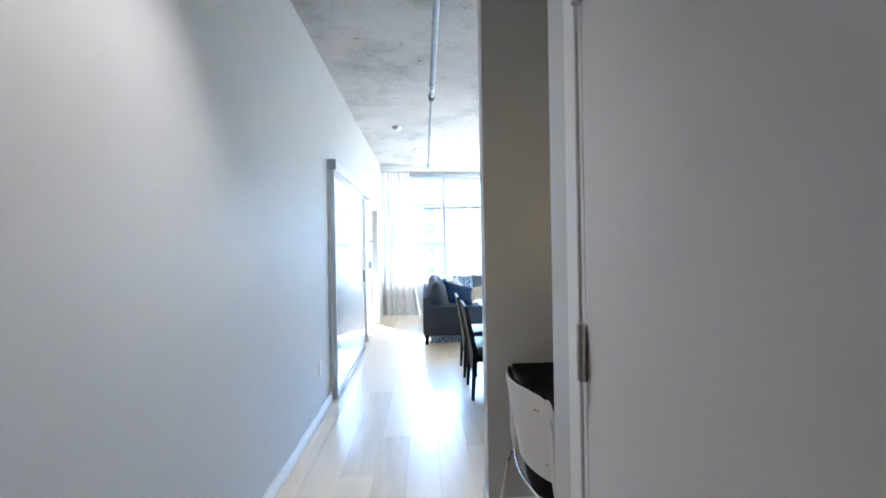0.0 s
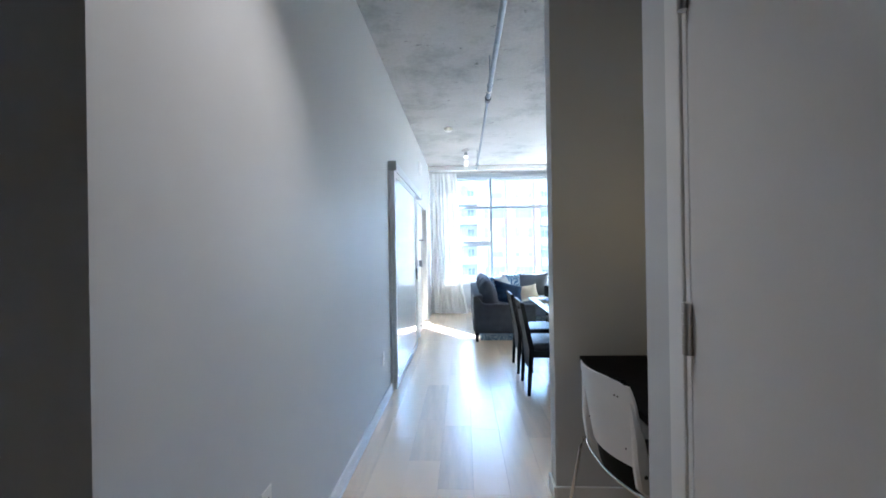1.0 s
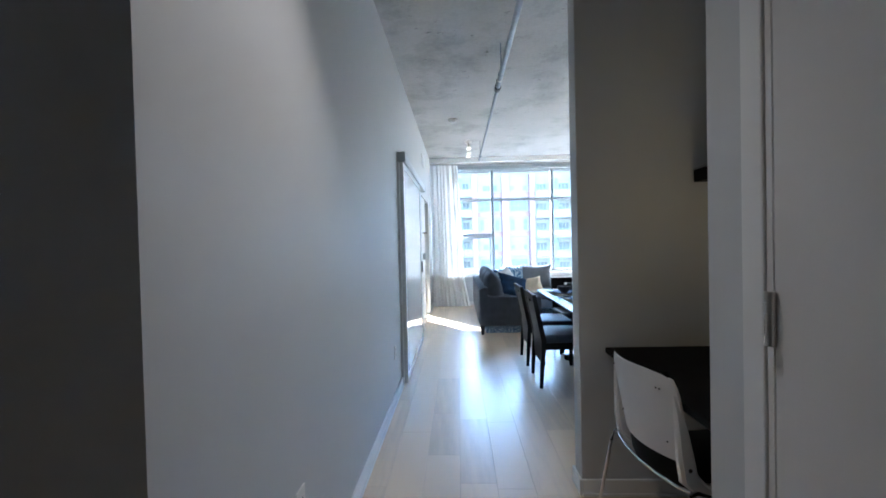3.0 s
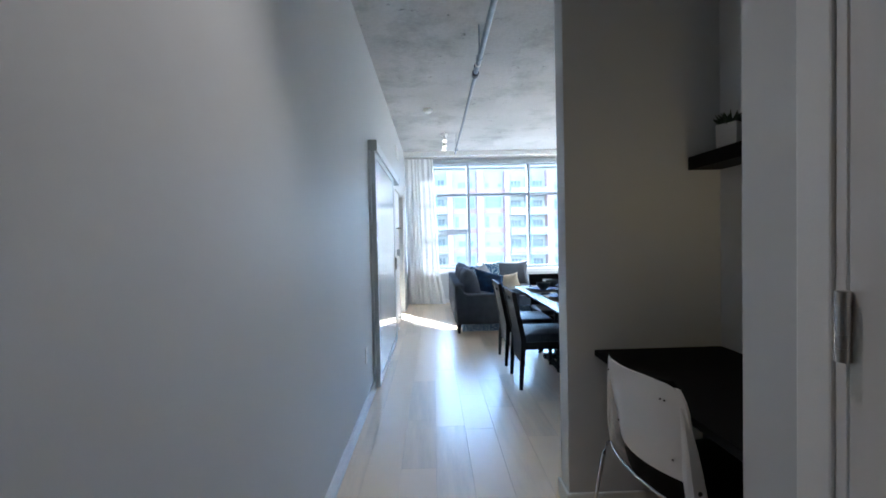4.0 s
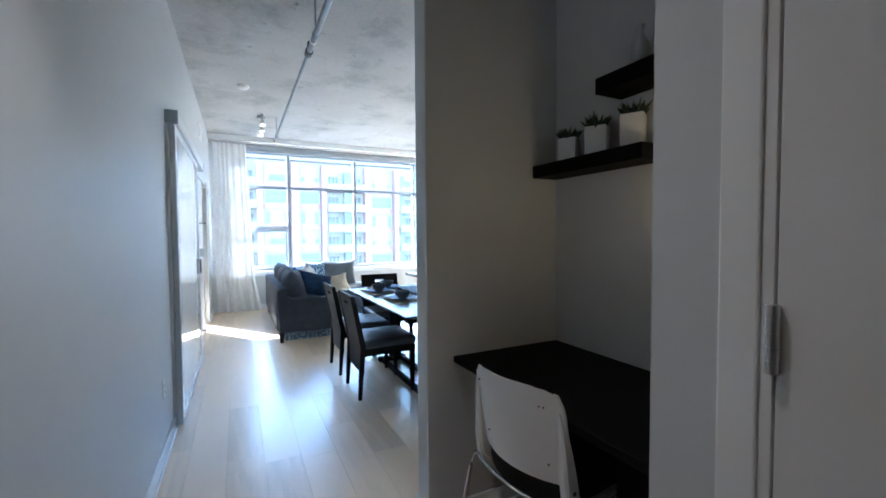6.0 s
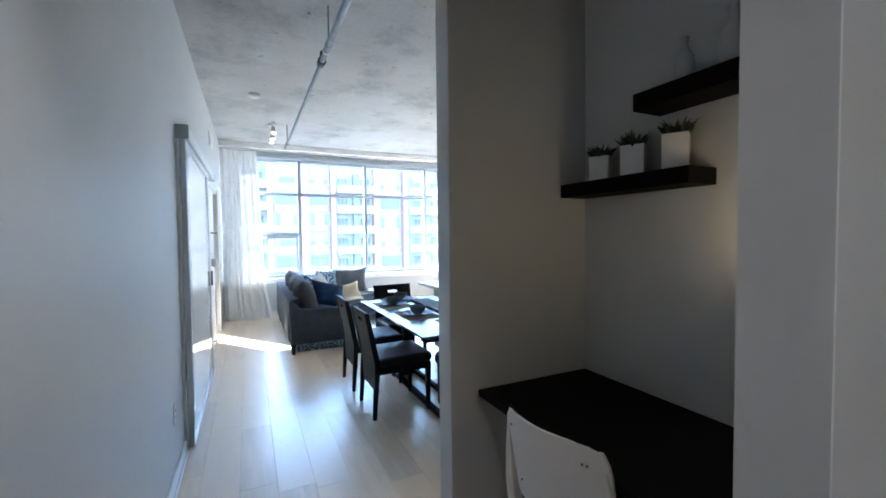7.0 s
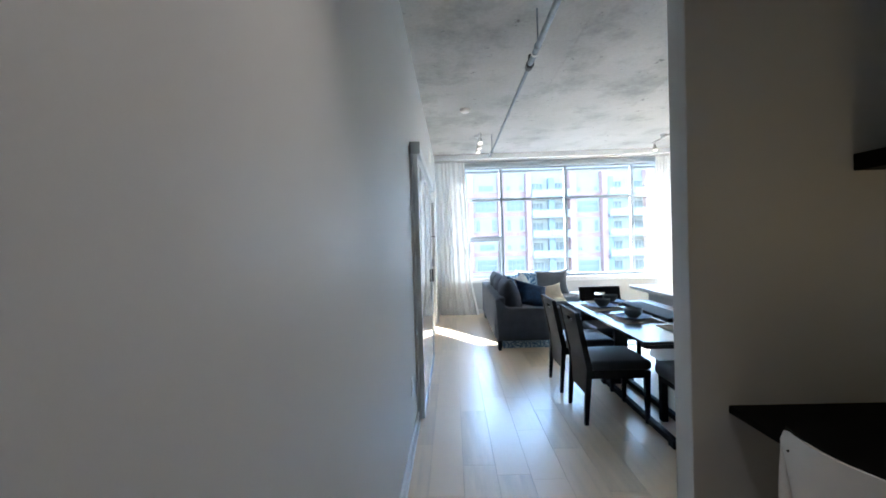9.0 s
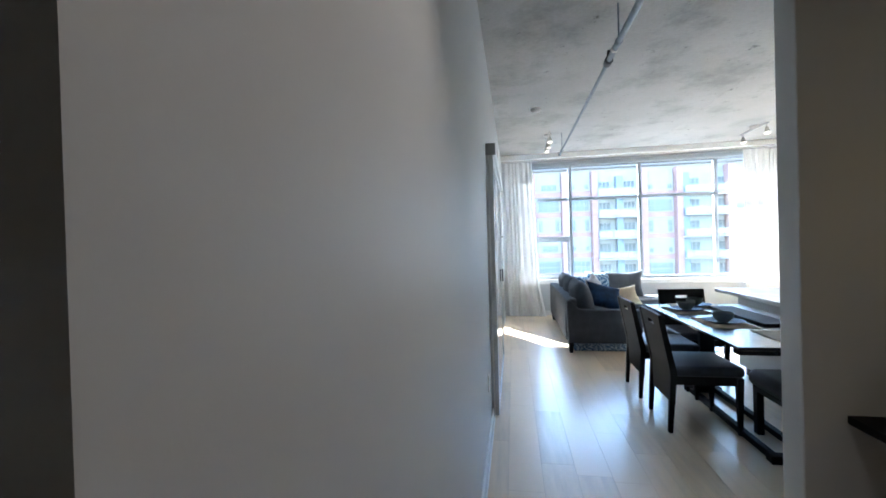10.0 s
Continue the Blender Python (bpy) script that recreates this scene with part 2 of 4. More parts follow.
def loft(sections, closed=True):
    """Skin over equal-length loops of points."""
    b = bmesh.new()
    rows = [[b.verts.new(p) for p in s] for s in sections]
    n = len(rows[0])
    for a, c in zip(rows, rows[1:]):
        for i in range(n if closed else n - 1):
            j = (i + 1) % n
            b.faces.new((a[i], a[j], c[j], c[i]))
    if closed:
        b.faces.new(rows[0][::-1])
        b.faces.new(rows[-1])
    bmesh.ops.recalc_face_normals(b, faces=b.faces[:])
    return b


def cushion(w, d, h, pinch=0.14, n=14, seed=0):
    """A filled cushion lying flat: w by d, thickness h, with drawn-in sides and soft corners."""
    b = bmesh.new()
    top, bot = {}, {}
    for i in range(n + 1):
        for j in range(n + 1):
            u, v = 2 * i / n - 1, 2 * j / n - 1
            puff = max(0.0, (1 - abs(u) ** 3.2) * (1 - abs(v) ** 3.2)) ** 0.55
            x = w / 2 * u * (1 - pinch * (1 - v * v) * abs(u))
            y = d / 2 * v * (1 - pinch * (1 - u * u) * abs(v))
            wob = 0.10 * noise.noise(Vector((u * 1.7 + seed, v * 1.7, seed)))
            top[i, j] = b.verts.new((x, y, h / 2 * puff * (1 + wob)))
            bot[i, j] = top[i, j] if (i in (0, n) or j in (0, n)) else b.verts.new((x, y, -h / 2 * puff * (1 - wob)))
    for i in range(n):
        for j in range(n):
            b.faces.new((top[i, j], top[i + 1, j], top[i + 1, j + 1], top[i, j + 1]))
            b.faces.new((bot[i, j], bot[i, j + 1], bot[i + 1, j + 1], bot[i + 1, j]))
    bmesh.ops.recalc_face_normals(b, faces=b.faces[:])
    return b


def mesh_of(name, bm, mat, smooth=None):
    me = bpy.data.meshes.new(name)
    bm.to_mesh(me)
    bm.free()
    me.materials.append(mat)
    if smooth:
        me.shade_smooth()
        if smooth < 179:
            me.set_sharp_from_angle(angle=radians(smooth))
    return me


def part(name, bm, mat, parent=None, label="", smooth=None, at=None):
    ob = new(name, mesh_of(name, bm, mat, smooth))
    if parent is not None:
        ob.parent = parent
    if at is not None:
        ob.matrix_basis = at
    return tagged(ob, label) if label else ob


def thing(name, label, category, m=None, group="", kind=""):
    ob = new(name)
    ob.empty_display_size = 0.1
    if m is not None:
        ob.matrix_basis = m
    return tagged(ob, label, category, group, kind)


def structure(name, bm, mat, label, category):
    return tagged(part(name, bm, mat), label, category, kind="structure")


# ---- the large structure ----
LX, RX, CEIL, FAR, BACK, EAST = -0.87, 0.295, 3.02, 8.49, -1.6, 4.6
NOOK0, NOOK1, NOOKX = 0.982, 2.08, 1.035
floor = structure("floor", box(-4.2, EAST + 0.2, BACK - 0.2, FAR + 0.2, -0.15, -0.012), GAP, "maple plank floor with dark joints", "floor")
slab = box(-4.2, EAST + 0.2, BACK - 0.2, FAR + 0.2, CEIL, CEIL + 0.2)
for k in range(4):
    # faint fins left by the formwork joints
    box(0.508 - 1.22 + k * 1.22, 0.513 - 1.22 + k * 1.22, BACK, FAR, CEIL - 0.0025, CEIL - 0.0005, bm=slab)
ceiling = structure("ceiling", slab, CONCRETE, "raw grey concrete ceiling slab with stains", "ceiling")

bm = box(LX - 0.12, LX, 0.645, 4.05, -0.02, CEIL)
box(LX - 0.12, LX, 4.05, 6.03, 2.08, CEIL, bm=bm)
box(LX - 0.12, LX, 6.03, 6.20, -0.02, CEIL, bm=bm)
box(LX - 0.12, LX, 6.20, 7.55, 2.06, CEIL, bm=bm)
box(LX - 0.12, LX, 7.55, FAR, -0.02, CEIL, bm=bm)
structure("wall_west", bm, WALL, "pale grey-blue painted hall wall", "wall")
structure("wall_entry", box(-2.2, LX - 0.12, 0.645, 0.765, -0.02, CEIL), WALL, "grey painted return wall in shade", "wall")
structure("wall_entry_side", box(-2.32, -2.2, BACK, 0.74, -0.02, CEIL), WALL, "grey painted entry wall", "wall")
structure("wall_south", box(-2.32, EAST, BACK - 0.12, BACK, -0.02, CEIL), WALL, "grey painted wall", "wall")
# right side of the hall: wall with a door, the desk nook, the partition to the dining room
DY0, DY1, DH = -0.04, 0.767, 2.05
bm = box(RX, RX + 0.12, BACK, DY0 - 0.02, -0.02, CEIL)
box(RX, RX + 0.12, DY0 - 0.02, DY1 + 0.02, DH + 0.02, CEIL, bm=bm)
box(RX, RX + 0.12, DY1 + 0.02, NOOK0, -0.02, CEIL, bm=bm)
structure("wall_east", bm, WALL, "grey painted hall wall beside a door", "wall")
structure("wall_nook_side", box(RX + 0.12, NOOKX + 0.12, NOOK0 - 0.12, NOOK0, -0.02, CEIL), WALL, "grey painted nook side wall", "wall")
structure("wall_nook_back", box(NOOKX, NOOKX + 0.12, NOOK0, NOOK1, -0.02, CEIL), WALL, "grey painted wall behind the desk", "wall")
structure("wall_partition", box(RX, EAST, NOOK1, NOOK1 + 0.115, -0.02, CEIL, 0.003, 1), WALL, "grey painted partition end beside the desk nook", "wall")
structure("wall_closet", box(RX + 0.9, RX + 1.02, BACK, NOOK0 - 0.12, -0.02, CEIL), WALL, "grey painted closet wall", "wall")
structure("wall_living_east", box(EAST, EAST + 0.12, NOOK1, FAR, -0.02, CEIL), WALL, "grey painted living room wall", "wall")
# bedroom behind the west wall
structure("wall_bedroom_west", box(-4.2, -4.08, 0.74, FAR, -0.02, CEIL), WALL, "grey painted bedroom wall", "wall")
structure("wall_bedroom_south", box(-4.08, LX - 0.12, 2.9, 3.02, -0.02, CEIL), WALL, "grey painted bedroom wall", "wall")

# window wall: living room window and bedroom window
WX0, WX1, WZ0, WZ1 = -0.84, 4.22, 0.68, 2.83
BX0, BX1, BZ1 = -2.36, -1.4, 2.38
bm = box(-4.2, BX0, FAR, FAR + 0.22, -0.02, CEIL)
box(BX0, BX1, FAR, FAR + 0.22, -0.02, 0.25, bm=bm)
box(BX0, BX1, FAR, FAR + 0.22, BZ1, CEIL, bm=bm)
box(BX1, WX0, FAR, FAR + 0.22, -0.02, CEIL, bm=bm)
box(WX0, WX1, FAR, FAR + 0.22, -0.02, WZ0, bm=bm)
box(WX0, WX1, FAR, FAR + 0.22, WZ1, CEIL, bm=bm)
box(WX1, EAST + 0.12, FAR, FAR + 0.22, -0.02, CEIL, bm=bm)
structure("wall_north", bm, WALL, "grey painted window wall", "wall")


def window(name, x0, x1, z0, z1, posts, rails, label):
    """Frame, mullions, rails and one pane to each opening. rails: (x0, x1, z)."""
    win = thing(name, label, "window", kind="structure")
    y0, y1 = FAR + 0.05, FAR + 0.12
    part("window_frame", box(x0, x0 + 0.05, y0, y1, z0, z1), ALU_DARK, win)
    part("window_frame", box(x1 - 0.05, x1, y0, y1, z0, z1), ALU_DARK, win)
    part("window_frame", box(x0 + 0.05, x1 - 0.05, y0, y1, z0, z0 + 0.05), ALU_DARK, win)
    part("window_frame", box(x0 + 0.05, x1 - 0.05, y0, y1, z1 - 0.05, z1), ALU_DARK, win)
    for x in posts:
        part("mullion", box(x - 0.03, x + 0.03, y0 - 0.006, y1, z0 + 0.05, z1 - 0.05, 0.004, 1), ALU_DARK, win)
    for a, b, z in rails:
        part("rail", box(a + 0.03, b - 0.03, y0, y1, z - 0.025, z + 0.025, 0.004, 1), ALU_DARK, win)
    edges = [x0 + 0.02, *posts, x1 - 0.02]
    for a, b in zip(edges, edges[1:]):
        cuts = sorted([z0 + 0.05] + [z for p, q, z in rails if p < (a + b) / 2 < q] + [z1 - 0.05])
        for lo, hi in zip(cuts, cuts[1:]):
            pane = part("pane", box(a + 0.03, b - 0.03, y0 + 0.035, y0 + 0.041, lo + 0.02, hi - 0.02), GLASS, win, "clear glass pane")
            pane.visible_shadow = False
    return win


win = window("window_1", WX0, WX1, WZ0, WZ1, [0.41, 1.65, 2.92], [(WX0 + 0.02, 0.41, 2.19), (0.41, 1.65, 2.19), (1.65, 2.92, 2.19), (2.92, WX1 - 0.02, 2.19), (WX0 + 0.02, 0.41, 1.46)],
             "tall grey-framed living room window of many panes")
# opening sash low in the first bay
part("sash", box(-0.785, 0.375, FAR + 0.035, FAR + 0.05, 1.385, 1.43, 0.004, 1), ALU_DARK, win)
part("sash", box(-0.785, 0.375, FAR + 0.035, FAR + 0.05, 0.735, 0.775, 0.004, 1), ALU_DARK, win)
part("sash", box(-0.785, -0.745, FAR + 0.035, FAR + 0.05, 0.78, 1.38, 0.004, 1), ALU_DARK, win)
part("sash", box(0.335, 0.375, FAR + 0.035, FAR + 0.05, 0.78, 1.38, 0.004, 1), ALU_DARK, win)
part("window_sill", box(WX0 - 0.028, WX1 + 0.04, FAR - 0.09, FAR + 0.05, WZ0 - 0.085, WZ0 - 0.004, 0.006), WHITE, win, "white window sill")
window("window_2", BX0, BX1, 0.25, BZ1, [], [], "grey-framed bedroom window")
tagged(part("roller_blind", box(WX0 + 0.01, WX1 - 0.01, FAR - 0.055, FAR - 0.004, WZ1 - 0.03, WZ1 + 0.05, 0.012, 3), ALU_DARK), "rolled-up grey blind in a cassette above the window", "blind")


# ---- trim ----
def baseboard(name, x0, x1, y0, y1):
    bm = box(x0, x1, y0, y1, 0.001, 0.085, 0.004, 2)
    # quarter-round shoe on the room side
    if y1 - y0 > x1 - x0 and x0 == LX:
        box(x1, x1 + 0.011, y0, y1, 0.001, 0.018, 0.005, 2, bm=bm)
    elif x1 - x0 > y1 - y0 and y1 == NOOK1:
        box(x0, x1 - 0.014, y0 - 0.011, y0, 0.001, 0.018, 0.005, 2, bm=bm)
    return structure(name, bm, WHITE, "white painted baseboard", "baseboard")


baseboard("baseboard_1", LX, LX + 0.014, 0.645, 3.72)
baseboard("baseboard_2", LX, LX + 0.014, 6.06, 6.19)
baseboard("baseboard_3", LX, LX + 0.014, 7.61, FAR)
baseboard("baseboard_4", RX - 0.014, RX, NOOK1 - 0.014, NOOK1 + 0.13)
baseboard("baseboard_5", RX, NOOKX, NOOK1 - 0.014, NOOK1)
baseboard("baseboard_6", NOOKX - 0.014, NOOKX, NOOK0, NOOK1 - 0.014)
baseboard("baseboard_7", RX - 0.014, RX, 0.852, NOOK0)
baseboard("baseboard_8", LX + 0.014, EAST, FAR - 0.014, FAR)
baseboard("baseboard_9", RX, EAST, NOOK1 + 0.115, NOOK1 + 0.129)
baseboard("baseboard_10", -2.2, LX, 0.631, 0.645)


def trim(name, bm, label):
    return structure(name, bm, WHITE, label, "trim")


trim("trim_7", box(LX + 0.001, EAST - 0.001, FAR - 0.26, FAR - 0.001, 2.93, CEIL - 0.001, 0.004, 1), "pale painted pelmet along the window head")
# door casing on the east wall
trim("trim_1", box(RX - 0.011, RX, DY1 + 0.021, DY1 + 0.083, 0.001, DH + 0.08, 0.004), "white flat door casing")
trim("trim_2", box(RX - 0.011, RX, DY0 - 0.09, DY0 - 0.02, 0.001, DH + 0.08, 0.004), "white flat door casing")
trim("trim_3", box(RX - 0.011, RX, DY0 - 0.02, DY1 + 0.02, DH + 0.012, DH + 0.08, 0.004), "white flat door casing")
trim("trim_4", box(RX - 0.005, RX + 0.12, DY1 + 0.003, DY1 + 0.021, 0.001, DH + 0.01, 0.001, 1), "white door jamb")


def hinge(parent, z):
    h = part("hinge", rod([(-0.008, 0.0, z - 0.053), (-0.008, 0.0, z + 0.053)], 0.0088, 16), STEEL, parent, "brushed steel butt hinge", smooth=40)
    for k in range(5):
        part("knuckle", rod([(-0.008, 0.0, z - 0.052 + k * 0.0212), (-0.008, 0.0, z - 0.0325 + k * 0.0212)], 0.0100, 16), STEEL, h, smooth=40)
    part("leaf", box(-0.0025, 0.004, -0.004, -0.0005, z - 0.053, z + 0.053, 0.001, 1), STEEL, h)
    return h


door = thing("door_1", "closed flat white painted door on steel hinges", "door", pose(RX - 0.006, DY1, 0), kind="structure")
part("door_leaf", box(0, 0.04, -(DY1 - DY0), -0.0015, 0.008, DH, 0.002, 2), DOORPAINT, door)
for z in (0.25, 1.162, 1.86):
    hinge(door, z)
part("door_handle", rod([(-0.012, -0.77, 1.0), (-0.05, -0.77, 1.0), (-0.055, -0.75, 1.0), (-0.055, -0.66, 1.0)], 0.009), STEEL, door, "steel lever handle", smooth=40)

# sliding door on the west wall
slider = thing("door_2", "sliding pale glass door in an aluminium frame, partly open", "door", pose(LX, 0, 0), kind="structure")
part("track", box(0.002, 0.075, 3.745, 6.07, 2.085, 2.17, 0.005, 2), ALU, slider, "aluminium top track")
part("end_cap", box(0.0, 0.079, 3.738, 3.745, 2.08, 2.174, 0.002, 1), ALU_DARK, slider)
part("end_cap", box(0.0, 0.079, 6.07, 6.077, 2.08, 2.174, 0.002, 1), ALU_DARK, slider)
PY0, PY1 = 3.76, 5.46
part("stile", box(0.022, 0.056, PY0, PY0 + 0.07, 0.012, 2.083, 0.003), ALU, slider)
part("stile", box(0.022, 0.056, PY1 - 0.07, PY1, 0.012, 2.083, 0.003), ALU, slider)
part("bottom_rail", box(0.022, 0.056, PY0 + 0.07, PY1 - 0.07, 0.012, 0.075, 0.003), ALU, slider)
part("top_rail", box(0.022, 0.056, PY0 + 0.07, PY1 - 0.07, 2.03, 2.083, 0.003), ALU, slider)
part("glass_panel", box(0.030, 0.050, PY0 + 0.07, PY1 - 0.07, 0.075, 2.03), PANEL, slider, "pale back-painted reflective glass")
part("pull", box(0.056, 0.072, PY1 - 0.05, PY1 - 0.02, 0.93, 1.08, 0.004), IRON, slider, "dark recessed pull")
part("wall_channel", box(0.001, 0.02, 3.72, 3.757, 0.0, 2.08, 0.002, 1), ALU, slider, "grey wall channel")
trim("trim_5", box(LX - 0.122, LX + 0.004, 6.012, 6.03, 0.001, 2.08, 0.002, 1), "grey painted opening jamb")

# double door to the bedroom: one leaf shut, the other swung in
french = thing("door_3", "white double door with one leaf shut and one open", "door", pose(LX, 6.20, 0), kind="structure")
part("door_leaf", box(-0.05, -0.008, 0.004, 0.70, 0.008, 2.05, 0.003), DOORPAINT, french)
part("door_handle", rod([(0.03, 0.21, 0.09), (0.03, 0.21, 1.50)], 0.008), STEEL, french, "tall slim steel pull bar", smooth=40)
part("handle_bracket", rod([(-0.008, 0.21, 1.48), (0.06, 0.21, 1.48)], 0.008), IRON, french, smooth=40)
part("handle_bracket", rod([(-0.008, 0.21, 0.12), (0.03, 0.21, 0.12)], 0.007), IRON, french, smooth=40)
part("lock_case", box(-0.008, 0.045, 0.185, 0.235, 1.06, 1.16, 0.004, 1), ALU_DARK, french)
part("door_leaf", box(-0.17, -0.13, 1.37, 2.02, 0.008, 2.05, 0.003), DOORPAINT, french)
trim("trim_6", box(LX, LX + 0.014, 7.55, 7.61, 0.001, 2.12, 0.003), "white door casing")


# ---- desk nook ----
desk = thing("desk", "black built-in desk spanning the nook", "desk", pose(0, 0, 0))
part("desktop", box(0.425, NOOKX - 0.002, NOOK0 + 0.003, NOOK1 - 0.002, 0.738, 0.766, 0.002, 1), BLACKTOP, desk)
part("modesty_panel", box(0.93, NOOKX - 0.016, NOOK0 + 0.35, NOOK1 - 0.016, 0.10, 0.737, 0.002, 1), BLACKTOP, desk)
part("side_panel", box(0.62, NOOKX - 0.016, NOOK0 + 0.003, NOOK0 + 0.03, 0.0, 0.728), BLACKTOP, desk)
part("cabinet", box(0.60, NOOKX - 0.016, NOOK0 + 0.04, NOOK0 + 0.34, 0.002, 0.726, 0.003, 1), BLACKTOP, desk)


def wall_shelf(y0, y1, z0, z1, label):
    s = thing("wall_shelf", label, "shelf", pose(0.88, y0, z0), group="shelves over the desk")
    part("board", box(0, NOOKX - 0.88, 0, y1 - y0, 0, z1 - z0, 0.003, 2), BLACKTOP, s)
    part("bracket", box(NOOKX - 0.886, NOOKX - 0.881, 0.03, y1 - y0 - 0.03, 0.01, z1 - z0 - 0.01), IRON, s)
    return s


wall_shelf(1.458, NOOK1 - 0.002, 1.600, 1.660, "thick black floating shelf holding three potted succulents")
wall_shelf(NOOK0 + 0.004, 1.680, 1.893, 1.958, "thick black floating shelf holding frosted vases")


def potted_plant(y, w, h, seed):
    rnd = random.Random(seed)
    p = thing("potted_plant", "small spiky succulent in a white square pot", "plant", pose(0.955, y, 1.661, 0, 0, 30), group="succulents on the shelf")
    t = 0.955
    secs = []
    for z, k, in ((0, t), (0.004, t + 0.01), (h - 0.004, 1.0), (h, 0.985), (h, 0.90), (h - 0.015, 0.88)):
        r = w / 2 * k
        secs.append([(-r, -r, z), (r, -r, z), (r, r, z), (-r, r, z)])
    part("pot", loft(secs), CERAMIC, p)
    r = w / 2 * 0.87
    part("soil", box(-r, r, -r, r, h - 0.03, h - 0.012), SOIL, p)
    b = bmesh.new()
    for k in range(80):
        a, q = rnd.uniform(0, 6.283), rnd.uniform(0.0, 0.42) * w
        lean, ln = rnd.uniform(0.2, 0.9), rnd.uniform(0.03, 0.062)
        base = Vector((q * math.cos(a), q * math.sin(a), h - 0.012))
        tip = base + Vector((math.cos(a) * ln * lean, math.sin(a) * ln * lean, ln))
        mid = (base + tip) / 2 - Vector((math.cos(a), math.sin(a), 0)) * 0.006
        rod([base, mid, tip], [0.0055, 0.0065, 0.0008], 5, b)
    part("leaves", b, LEAF, p, smooth=60)
    return p


potted_plant(1.905, 0.080, 0.105, 1)
potted_plant(1.735, 0.088, 0.120, 2)
potted_plant(1.555, 0.086, 0.126, 3)


def vase(y, s):
    v = lathe([(0.03 * s, 0), (0.042 * s, 0.01), (0.05 * s, 0.07 * s), (0.045 * s, 0.13 * s), (0.022 * s, 0.17 * s), (0.018 * s, 0.2 * s), (0.024 * s, 0.225 * s), (0.018 * s, 0.224 * s), (0.014 * s, 0.19 * s)])
    ob = part("vase", v, VASE, smooth=60, at=pose(0.955, y, 1.959))
    return tagged(ob, "frosted pale grey bottle vase on the shelf", "vase", group="vases")


vase(1.53, 0.72)
vase(1.365, 0.86)

lampt = thing("desk_lamp", "small warm uplight desk lamp standing on the black desk", "lamp", pose(0.885, 1.16, 0.766))
part("base", lathe([(0.07, 0), (0.07, 0.012), (0.02, 0.02), (0.008, 0.03), (0.008, 0.53), (0.012, 0.54)]), IRON, lampt, smooth=40)
part("shade", lathe([(0.012, 0.535), (0.045, 0.55), (0.066, 0.585), (0.070, 0.60), (0.067, 0.60), (0.043, 0.555), (0.010, 0.541)], 28), CERAMIC, lampt, "white upturned cup shade", smooth=40)


